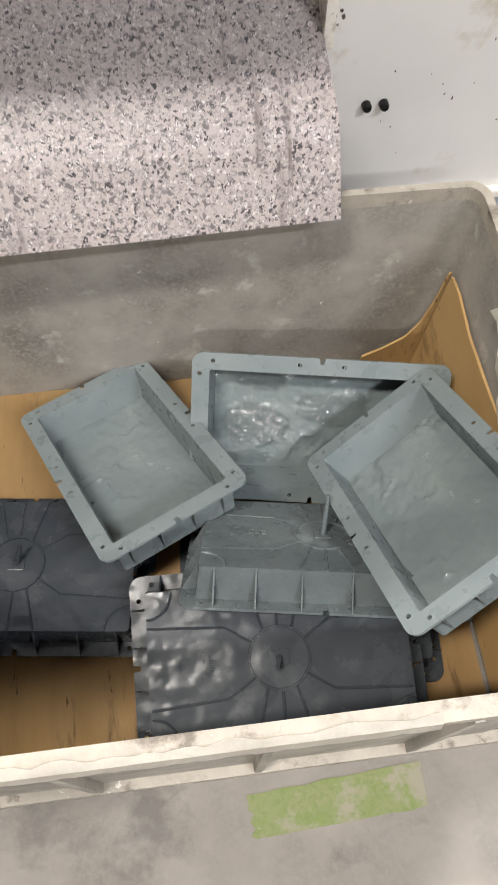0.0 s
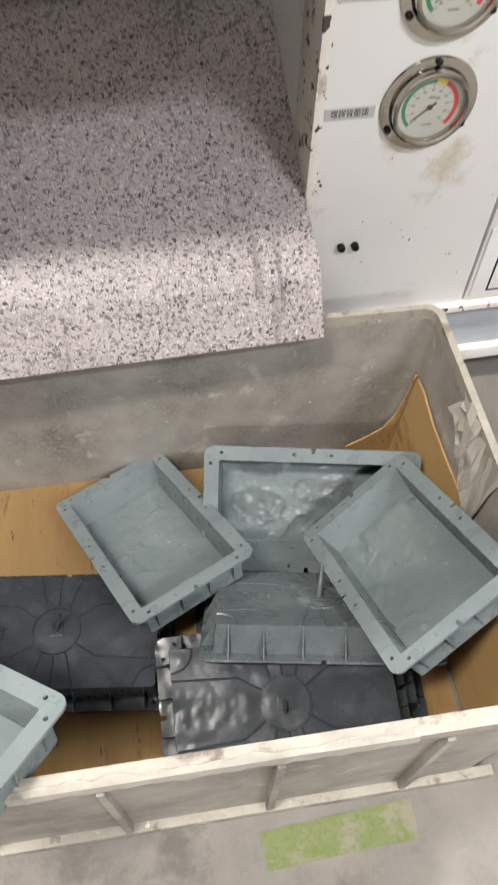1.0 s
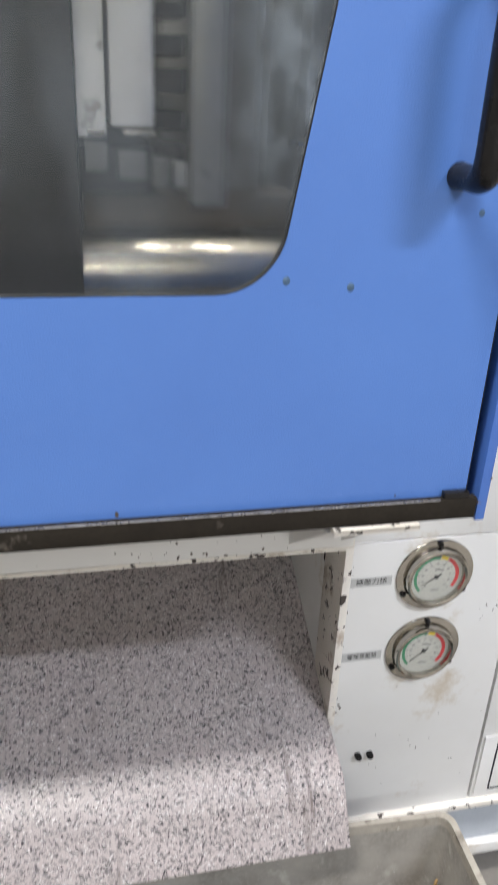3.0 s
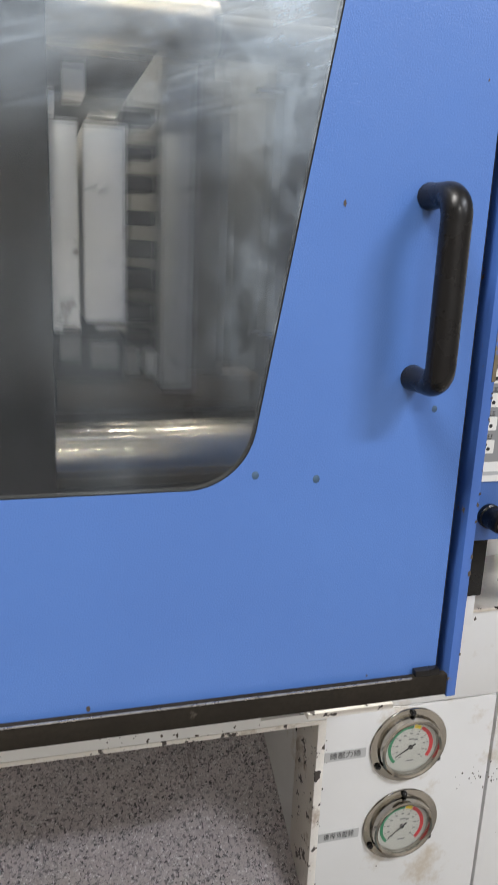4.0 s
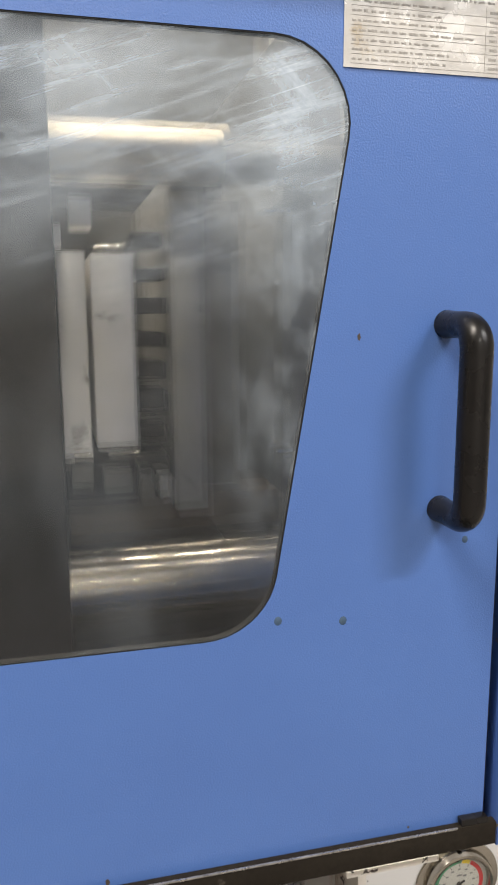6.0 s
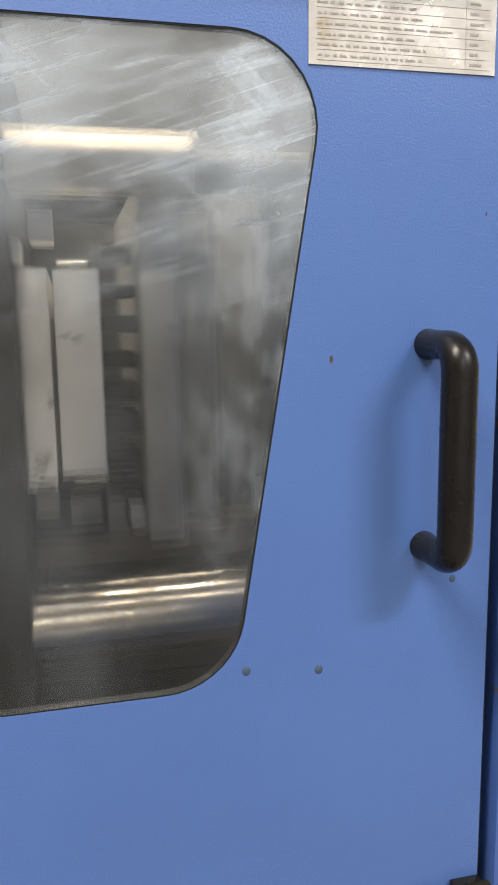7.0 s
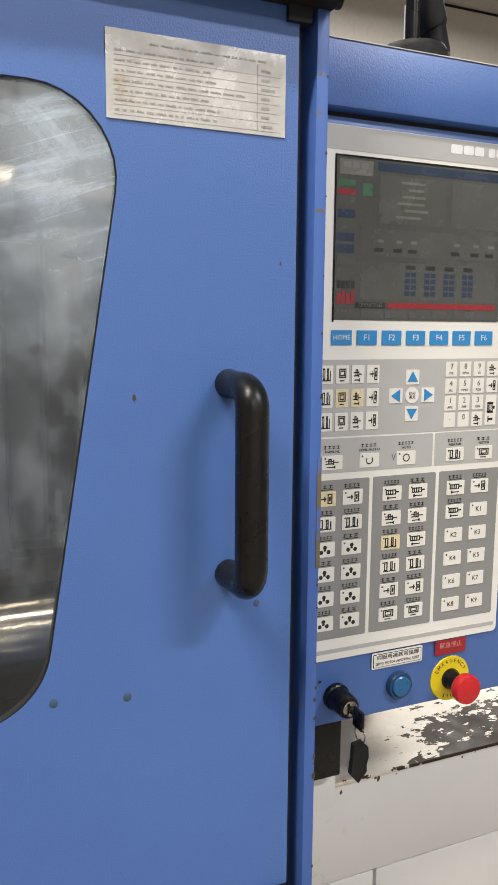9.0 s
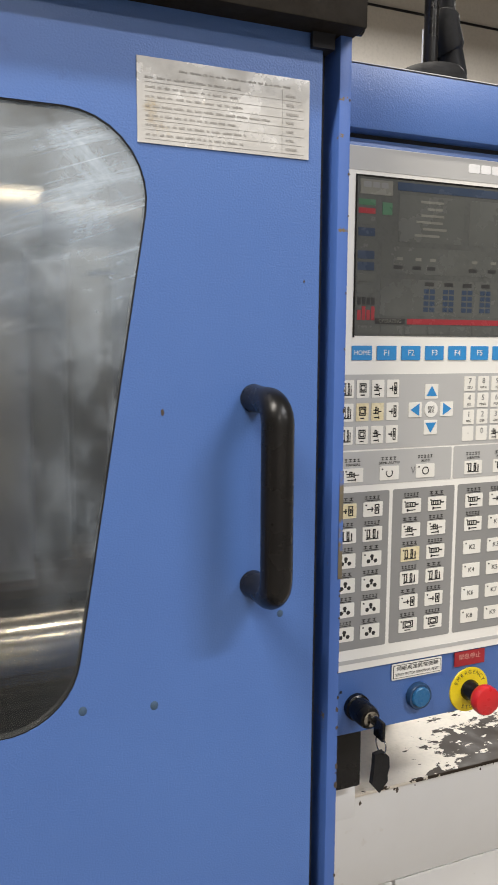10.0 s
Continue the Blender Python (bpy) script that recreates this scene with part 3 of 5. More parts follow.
gauge(0.8185, -35, 211, "\u7e3d\u58d3\u529b\u9336")
gauge(0.6675, -45, 218, "\u87ba\u687f\u80cc\u58d3\u9336")

# ---- sliding safety door ----
door = thing("safety_door", "blue painted sliding safety door with large window, closed", "door")
DX0, DX1, DZ0, DZ1 = -1.62, -0.2085, 1.060, 1.995


def arc_pts(cx, cz, r, a0, a1, k=9):
    return [(cx + r * math.cos(radians(a0 + (a1 - a0) * i / k)), cz + r * math.sin(radians(a0 + (a1 - a0) * i / k))) for i in range(k + 1)]


def window_outline(grow=0.0):
    g = grow
    right = arc_pts(-0.4545, 1.8165, 0.0725 + g, 90, -9.7) + arc_pts(-0.5235, 1.4045, 0.0735 + g, -9.7, -90)
    left = [(-1.66 + 0.02 - x + 0.02, z) for x, z in reversed(right)]
    return right + left


bm = bmesh.new()
plate(bm, [(DX0, DZ0), (DX1, DZ0), (DX1, DZ1), (DX0, DZ1)], [window_outline()[::-1]], -0.0075, 0.0, FRONT)
part("door_leaf", bm, BLUE, door, "blue orange-peel painted sheet steel", False)
bm = bmesh.new()
plate(bm, window_outline(-0.0002), [window_outline(-0.0014)[::-1]], -0.0105, -0.0004, FRONT)
part("window_gasket", bm, RUBBER, door, "thin black gasket", False)
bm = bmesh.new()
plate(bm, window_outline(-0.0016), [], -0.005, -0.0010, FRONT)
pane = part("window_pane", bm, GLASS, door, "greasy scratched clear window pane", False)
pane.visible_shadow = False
boxpart("bottom_rail", (-1.62, -0.1965, -0.0105, -0.0005, 1.0550, 1.0832), RAIL, door, "dark brown bottom rail", 0.0015)
boxpart("rail_edge", (-1.62, -0.245, -0.0113, -0.0092, 1.0822, 1.0838), SCUFF, door, "bare scuffed upper edge")
boxpart("rail_stop", (-0.240, -0.2080, -0.010, -0.0005, 1.0834, 1.0915), BLACK, door, "", 0.001)
zt, zb, yo, hx = 1.6365, 1.4495, -0.058, -0.278
top_bend = [(hx, 0.0, zt), (hx, -0.014, zt)] + [(hx, yo + 0.022 - 0.022 * math.sin(radians(90 * i / 7)), zt - 0.022 + 0.022 * math.cos(radians(90 * i / 7))) for i in range(8)]
low_bend = [(x, y, zt + zb - z) for x, y, z in reversed(top_bend)]
bm = bmesh.new()
tube(bm, top_bend + low_bend, [0.0140, 0.0128, 0.0128, 0.0132, 0.0138, 0.0144, 0.0149, 0.0152, 0.0153, 0.0153, 0.0153, 0.0153, 0.0152, 0.0149, 0.0144, 0.0138, 0.0132, 0.0128, 0.0128, 0.0140], 24)
handle = part("handle", bm, BLACK, door, "black plastic bow handle")
sticker = boxpart("rating_label", (-0.3905, -0.2225, -0.0012, -0.0002, 1.8650, 1.9375), FOIL, door, "crinkled silver foil data label, corner yellowed")
rnd = random.Random(5)
PALE = surface("faded_grey_print", (0.34, 0.33, 0.31), rough=0.4)
for k in range(8):
    z = 1.9285 - k * 0.0080
    bm = bmesh.new()
    x = -0.383 if k else -0.352
    stop = x + rnd.uniform(0.085, 0.120)
    while x < stop:
        w_ = rnd.uniform(0.003, 0.011)
        for q in range(int(w_ / 0.0013)):
            box(bm, x + q * 0.0013, x + q * 0.0013 + 0.0009, -0.00150, -0.0011, z - 0.0009, z + rnd.uniform(0.0004, 0.0012))
        x += w_ + 0.0016
    part("print", bm, PALE, sticker, "", False)
    if k:
        bm = bmesh.new()
        for q in range(rnd.randint(4, 8)):
            box(bm, -0.247 + q * 0.0017, -0.247 + q * 0.0017 + 0.0012, -0.00150, -0.0011, z - 0.0011, z + 0.0011)
        part("print", bm, PALE, sticker, "", False)
        boxpart("rule", (-0.384, -0.228, -0.00145, -0.0011, z - 0.0039, z - 0.0037), PALE, sticker)
boxpart("rule", (-0.251, -0.2507, -0.00145, -0.0011, 1.868, 1.926), PALE, sticker)
for sx, sz, r in ((-0.450, 1.3455, 0.0042), (-0.381, 1.3385, 0.0042), (-0.247, 1.414, 0.0035)):
    bm = bmesh.new()
    lathe(bm, [(0.0, 0.0006), (r * 0.7, 0.0005), (r, 0.0), (0.0, -0.0005)], Matrix.Translation((sx, 0, sz)) @ FRONT @ Matrix.Diagonal((1, 1.15, 1, 1)), 9)
    part("weld_mark", bm, surface("smudged_mark", (0.055, 0.105, 0.20), (0.035, 0.065, 0.085), rough=0.7, scale=300), door, "small dark smudge")

frame_post = thing("door_post", "blue painted steel post beside the door, chipped at its edge", "post")
# Near-black strip paints the shade in the gap between door and post.
boxpart("gap_lining", (-0.2072, -0.2000, 0.012, 0.05, 1.06, 2.35), GAP_DARK, frame_post)
boxpart("channel", (-0.2000, -0.1915, 0.030, 0.10, 1.050, 2.40), BLUE, frame_post, "", 0.001)
boxpart("post", (-0.1925, -0.1798, -0.006, 0.10, 1.048, 2.40), surface("chipped_blue_paint", (0.068, 0.155, 0.47), (0.062, 0.140, 0.43), rough=0.42, scale=3, detail_scale=420, bump=0.2,
        chips=(0.16, 0.12, 0.07), chip_at=0.66, chip_scale=34), frame_post, "edge with chips down to bare metal", 0.0015)
boxpart("tape", (-0.1838, -0.1793, -0.0068, 0.006, 1.445, 1.560), surface("old_tape", (0.17, 0.14, 0.085), (0.12, 0.10, 0.07), rough=0.6, stain=(0.068, 0.155, 0.47), stain_at=0.5, stain_scale=30), frame_post, "strip of old brown tape")
boxpart("top_rail", (-1.62, -0.1775, -0.030, 0.02, 1.981, 2.06), RAIL, frame_post, "dark grey upper rail", 0.002)
boxpart("rail_stop", (-0.222, -0.1985, -0.006, 0.02, 1.967, 1.981), GAP_DARK, frame_post)

# ---- behind the window: clamp unit ----
WORN_STEEL = surface("worn_steel", (0.42, 0.41, 0.385), (0.30, 0.29, 0.27), rough=0.42, metal=0.4, scale=12, stain=(0.14, 0.13, 0.115), stain_at=0.58, stain_scale=14)
clamp = thing("clamp_unit", "steel mould halves, platens and tie bars inside the machine", "machine part")
# Upper front bar changes material where its warm highlight band ends.
WARM_BAND = surface("warm_band_steel", (0.58, 0.52, 0.42), (0.48, 0.43, 0.35), rough=0.52, metal=1.0, scale=10, detail_scale=200, bump=0.0, rough_var=0.05)
for zz, rr_, yy, x0, x1, mat in ((1.289, 0.047, 0.30, -1.50, -0.25, CHROME), (1.838, 0.034, 0.30, -1.50, -0.44, WARM_BAND), (1.838, 0.026, 0.32, -0.44, -0.25, INNER),
                                 # rear bars take the near-black colour as painted shade
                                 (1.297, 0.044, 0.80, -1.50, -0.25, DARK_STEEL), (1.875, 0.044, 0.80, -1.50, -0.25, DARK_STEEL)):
    bm = bmesh.new()
    cyl(bm, rr_, rr_, x1 - x0, pose(x0, yy, zz, 0, 90, 0), 40)
    part("tie_bar", bm, mat, clamp, "horizontal steel tie bar")
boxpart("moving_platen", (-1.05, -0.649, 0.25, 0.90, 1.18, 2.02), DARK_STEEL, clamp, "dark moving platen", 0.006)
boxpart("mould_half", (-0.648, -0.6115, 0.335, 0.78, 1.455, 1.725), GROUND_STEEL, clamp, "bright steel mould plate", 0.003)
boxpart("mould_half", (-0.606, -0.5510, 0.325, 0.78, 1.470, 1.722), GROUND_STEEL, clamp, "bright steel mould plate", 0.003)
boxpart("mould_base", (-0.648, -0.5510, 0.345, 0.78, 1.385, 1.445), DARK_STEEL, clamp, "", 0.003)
boxpart("clamp_block", (-0.630, -0.602, 0.315, 0.36, 1.752, 1.790), GROUND_STEEL, clamp, "bright clamp block", 0.003)
boxpart("clamp_block", (-0.655, -0.640, 0.315, 0.36, 1.728, 1.756), GROUND_STEEL, clamp, "bright clamp block", 0.003)
boxpart("mould_half", (-0.500, -0.452, 0.350, 0.78, 1.37, 1.83), WORN_STEEL, clamp, "grey steel mould plate", 0.003)
boxpart("mould_half", (-0.448, -0.395, 0.39, 0.78, 1.37, 1.80), INNER, clamp, "dull grey mould plate", 0.003)
boxpart("fixed_platen", (-0.340, -0.235, 0.36, 0.90, 1.18, 2.02), INNER, clamp, "grey fixed platen", 0.006)
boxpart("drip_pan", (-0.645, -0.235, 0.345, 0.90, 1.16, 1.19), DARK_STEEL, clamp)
boxpart("cross_member", (-0.645, -0.235, 0.38, 0.46, 1.335, 1.385), surface("oily_brown_steel", (0.12, 0.09, 0.065), (0.08, 0.062, 0.045), rough=0.5), clamp, "oily brown cross member", 0.003)
for zz, xx, ww in ((1.462, -0.636, 0.022), (1.462, -0.592, 0.042), (1.779, -0.378, 0.036), (1.455, -0.36, 0.03), (1.728, -0.600, 0.036)):
    bm = bmesh.new()
    cyl(bm, 0.004, 0.004, ww, pose(xx, 0.318, zz, 0, 90, 0), 14)
    part("guide_pin", bm, STEEL, clamp, "short bright pin")
for x0, x1, z0, z1, mat in ((-0.640, -0.612, 1.415, 1.452, INNER), (-0.598, -0.560, 1.405, 1.440, INNER), (-0.552, -0.530, 1.395, 1.432, INNER), (-0.524, -0.506, 1.395, 1.428, WORN_STEEL)):
    boxpart("ejector_block", (x0, x1, 0.330, 0.40, z0, z1), mat, clamp, "", 0.002)
rnd = random.Random(21)
# Added near-black blocks paint the shade between the mould halves.
for k in range(8):
    z = 1.42 + 0.045 * k
    boxpart("hose_block", (-0.548, -0.504, 0.36 + 0.02 * rnd.random(), 0.45, z, z + rnd.uniform(0.015, 0.034)), (DARK_STEEL, RUBBER, DARK_STEEL)[k % 3], clamp, "", 0.003)
boxpart("inner_back", (-1.60, -0.20, 0.93, 0.95, 1.05, 2.35), INNER, clamp)
boxpart("inner_floor", (-1.60, -0.235, 0.24, 0.93, 1.055, 1.07), DARK_STEEL, clamp)
boxpart("inner_end", (-1.62, -1.60, 0.02, 0.95, 1.05, 2.35), BLUE, clamp)
boxpart("upper_guard", (-1.62, -0.176, 0.0, 0.02, 2.06, 2.35), BLUE, clamp, "blue upper guard sheet", 0.001)


# knocks in the white paint
rc = random.Random(17)


def paint_chip(parent, x, z, y, s, side=False):
    bm_ = bmesh.new()
    k = rc.randint(5, 8)
    tall = rc.uniform(0.6, 2.4)
    out = []
    for i in range(k):
        a = 2 * math.pi * i / k
        r = s * rc.uniform(0.5, 1.0)
        out.append((x + r * math.cos(a), z + r * tall * math.sin(a)))
    if side:
        plate(bm_, [(q[0] - x, q[1]) for q in out], [], -0.0002, 0.0004, Matrix.Translation((y, x, 0)) @ pose(0, 0, 0, 90, 0, -90))
    else:
        plate(bm_, out, [], -0.0002, 0.0004, Matrix.Translation((0, y, 0)) @ FRONT)
    part("paint_chip", bm_, CHIP, parent, "", False)


CHIP = surface("bare_dark_chip", (0.045, 0.036, 0.03), (0.10, 0.075, 0.055), rough=0.6, scale=80)
for i in range(46):
    paint_chip(base, CX + abs(rc.gauss(0.0, 0.008)), rc.uniform(0.52, 0.86), CY, rc.uniform(0.0008, 0.0034))
for i in range(34):
    paint_chip(base, rc.gauss(-0.50, 0.09), 0.900 + abs(rc.gauss(0, 0.02)), 0.175, rc.uniform(0.0006, 0.0026))
for i in range(16):
    paint_chip(base, rc.uniform(-0.24, 0.03), rc.uniform(0.30, 0.62), CY, rc.uniform(0.0005, 0.0018))
for i in range(22):
    paint_chip(base, rc.uniform(0.21, 0.30), rc.uniform(0.50, 0.86), CX, rc.uniform(0.001, 0.004), True)
for i in range(10):
    paint_chip(base, rc.uniform(-0.14, 0.25), 1.036 + rc.uniform(-0.006, 0.004), CY, rc.uniform(0.001, 0.004))
for i in range(26):
    paint_chip(base, rc.gauss(0.025, 0.022), rc.gauss(0.735, 0.010), CY, rc.uniform(0.0006, 0.0022))
for i in range(24):
    paint_chip(frame_post, -0.1815 + 0.0010 * rc.random(), rc.uniform(1.06, 1.95), -0.006, rc.uniform(0.0008, 0.0024))

for cx_, cz_, r in ((-0.627, 1.0875, 0.0032), (-0.370, 1.625, 0.0022), (-0.225, 1.750, 0.0014), (-0.300, 1.0875, 0.0018)):
    paint_chip(door, cx_, cz_, 0.0, r)

# shelf paint worn off to blackened metal, ragged towards the console
t_ = SHELF.node_tree
n_, l_ = t_.nodes, t_.links
co_ = n_.new("ShaderNodeTexCoord")
sep_ = n_.new("ShaderNodeSeparateXYZ")
l_.new(co_.outputs["Object"], sep_.inputs[0])


def math_node(op, a, b):
    k = n_.new("ShaderNodeMath")
    k.operation = op
    for sock, v in zip(k.inputs, (a, b)):
        if isinstance(v, (int, float)):
            sock.default_value = v
        else:
            l_.new(v, sock)
    return k.outputs[0]


def wear_noise(scale_, detail, rough_, squash):
    mp_ = n_.new("ShaderNodeMapping")
    mp_.inputs["Scale"].default_value = squash
    l_.new(co_.outputs["Object"], mp_.inputs["Vector"])
    k = n_.new("ShaderNodeTexNoise")
    k.inputs["Scale"].default_value, k.inputs["Detail"].default_value, k.inputs["Roughness"].default_value = scale_, detail, rough_
    l_.new(mp_.outputs["Vector"], k.inputs["Vector"])
    return k.outputs["Fac"]


def span(src, a, b, lo, hi):
    k = n_.new("ShaderNodeMapRange")
    for key_, v in (("From Min", a), ("From Max", b), ("To Min", lo), ("To Max", hi)):
        k.inputs[key_].default_value = v
    l_.new(src, k.inputs["Value"])
    return k.outputs["Result"]


field_ = math_node("ADD", span(sep_.outputs["X"], WEAR_X - 0.10, WEAR_X + 0.05, -0.13, 0.16), span(sep_.outputs["Y"], 0.194, 0.212, 0.16, 0.0))
field_ = math_node("ADD", field_, span(sep_.outputs["Y"], 0.27, 0.33, 0.0, -0.16))
grain_ = math_node("ADD", math_node("MULTIPLY", wear_noise(38, 5, 0.62, (1, 1.6, 1)), 0.75), math_node("MULTIPLY", wear_noise(130, 3, 0.6, (0.8, 1.6, 1)), 0.25))
bare_ = span(math_node("ADD", field_, grain_), 0.565, 0.575, 0.0, 1.0)
mix_ = n_.new("ShaderNodeMix")
mix_.data_type = "RGBA"
pr_ = n_["Principled BSDF"]
l_.new(bare_, mix_.inputs[0])
l_.new(pr_.inputs["Base Color"].links[0].from_socket, mix_.inputs[6])
mix_.inputs[7].default_value = (0.040, 0.030, 0.022, 1)
l_.new(mix_.outputs[2], pr_.inputs["Base Color"])
pr_.inputs["Specular IOR Level"].default_value = 0.10
# ---- control console ----
PY = 0.075
console = thing("control_console", "blue control console with screen and white membrane keypad", "control panel")
boxpart("housing", (-0.196, 0.205, PY + 0.002, 0.52, 1.217, 1.915), BLUE, console, "", 0.003)
boxpart("header", (-0.196, 0.215, PY - 0.012, 0.36, 1.9205, 1.987), BLUE, console, "blue header box", 0.004)
# Near-black box paints the shade below the header.
boxpart("shadow_gap", (-0.19, 0.20, PY + 0.008, 0.30, 1.913, 1.922), GAP_DARK, console)
# Thin white strip paints the highlight along the header's top edge.
boxpart("cap_edge", (-0.196, 0.215, PY - 0.0125, PY - 0.004, 1.9872, 1.9880), WHITE, console)


def sheet(name, x0, x1, z0, z1, lift, mat, parent, r=0.002, label="", thick=0.0006):
    """A thin film on the console's face, rounded at the corners; lift is its height above the face."""
    bm_ = bmesh.new()
    plate(bm_, rounded(x0, x1, z0, z1, r, 3), [], lift - thick, lift, Matrix.Translation((0, PY, 0)) @ FRONT)
    return part(name, bm_, mat, parent, label, False)


memb = sheet("membrane", -0.194, 0.1285, 1.300, 1.9055, 0.0010, PANELW, console, 0.006, "white membrane keypad film", 0.0012)
sheet("grey_band", -0.194, 0.1285, 1.880, 1.905, 0.0014, PANELG, memb)
sheet("grey_field", -0.194, 0.1275, 1.568, 1.655, 0.0014, PANELG, memb)
sheet("grey_field", -0.194, 0.016, 1.526, 1.566, 0.0014, PANELG, memb)
sheet("grey_field", 0.019, 0.1275, 1.526, 1.566, 0.0014, PANELG, memb)
for a, b in ((-0.194, -0.0715), (-0.0665, 0.0225), (0.0275, 0.1185)):
    sheet("key_field", a, b, 1.3265, 1.518, 0.0014, PANELD, memb)
sheet("grey_line", -0.194, 0.1235, 1.3085, 1.3135, 0.0014, PANELG, memb)
scr = sheet("screen", -0.1245, 0.1045, 1.699, 1.8735, 0.0016, SCREEN, console, 0.001, "dark glossy display with faint page")
sheet("screen_edge", -0.1265, -0.1245, 1.697, 1.8755, 0.0018, BLACK, scr, 0.0005)
sheet("screen_edge", -0.1265, 0.1065, 1.8735, 1.8755, 0.0018, BLACK, scr, 0.0005)

DIM = surface("dim_display_grey", (0.10, 0.105, 0.098), rough=0.25)
DIMB = surface("dim_display_blue", (0.035, 0.055, 0.095), rough=0.25)
DIML = surface("dim_display_light", (0.19, 0.19, 0.165), rough=0.25)
DIMR = surface("dim_display_red", (0.32, 0.035, 0.045), rough=0.25)
DIMG = surface("dim_display_green", (0.06, 0.16, 0.09), rough=0.25)


def field(x0, x1, z0, z1, mat, lift=0.0019):
    sheet("screen_field", x0, x1, z0, z1, lift, mat, scr, 0.0003, "", 0.0003)


field(-0.121, -0.079, 1.855, 1.871, DIML)
field(-0.1225, -0.101, 1.843, 1.8495, DIMG)
field(-0.1225, -0.101, 1.834, 1.840, DIMR)
for k in range(7):
    field(-0.1225, -0.101, 1.822 - k * 0.0125, 1.831 - k * 0.0125, DIMB if k in (1, 3, 4) else DIM)
field(-0.092, -0.079, 1.834, 1.8475, DIMG)
field(-0.0725, 0.1, 1.862, 1.871, DIMB)
for x0, x1, z0, z1 in ((-0.07, 0.02, 1.806, 1.858), (0.028, 0.098, 1.806, 1.858), (-0.092, 0.098, 1.770, 1.800), (-0.092, 0.098, 1.722, 1.764)):
    field(x0, x1, z0, z1, DIM, 0.00175)
rnd = random.Random(11)
for k in range(6):
    field(-0.05 + rnd.uniform(0, 0.02), -0.02 + rnd.uniform(0, 0.02), 1.850 - k * 0.0075, 1.8528 - k * 0.0075, DIML)
for x in (-0.075, -0.05, -0.03, 0.03, 0.058, 0.08):
    field(x, x + 0.012, 1.775, 1.779, INK)
    field(x + 0.004, x + 0.012, 1.785, 1.7885, DIML)
for k, x in enumerate((-0.032, -0.005, 0.022, 0.049)):
    field(x, x + 0.013, 1.757, 1.7615, INK)
    for j in range(4):
        field(x - 0.001, x + 0.006, 1.7275 + j * 0.007, 1.7325 + j * 0.007, DIMB)
        field(x + 0.0075, x + 0.0145, 1.7275 + j * 0.007, 1.7325 + j * 0.007, DIMB)
for k in range(4):
    field(-0.1215 + k * 0.006, -0.117 + k * 0.006, 1.7165, 1.728 + 0.004 * (k % 2), DIMR)
    field(-0.1215 + k * 0.006, -0.117 + k * 0.006, 1.734, 1.742, INK)
field(-0.055, 0.098, 1.7125, 1.719, DIMR)
field(-0.098, -0.058, 1.7125, 1.719, INK)
for k in range(7):
    field(-0.122 + k * 0.032, -0.093 + k * 0.032, 1.7015, 1.7105, DIM)
ON = Matrix.Translation((0, PY, 0)) @ FRONT


def on_panel(x, z, lift):
    return ON @ Matrix.Translation((x, z, lift))


lettering("print", "OPERATING", 0.0062, DIML, scr, on_panel(-0.078, 1.7158, 0.0021), 0.0001, 0.030)
# maker's mark: plain bars
for x0, x1 in ((0.024, 0.040), (0.042, 0.056), (0.058, 0.071), (0.078, 0.087), (0.0895, 0.0985), (0.101, 0.110), (0.1125, 0.1215)):
    sheet("mark_bar", x0, x1, 1.8895, 1.8995, 0.0017, INKW, memb, 0.002)
for x0, x1 in ((-0.117, -0.107), (-0.105, -0.096), (-0.094, -0.085)):
    sheet("mark_bar", x0, x1, 1.8625, 1.8685, 0.0021, INKG, scr, 0.001, "", 0.0003)


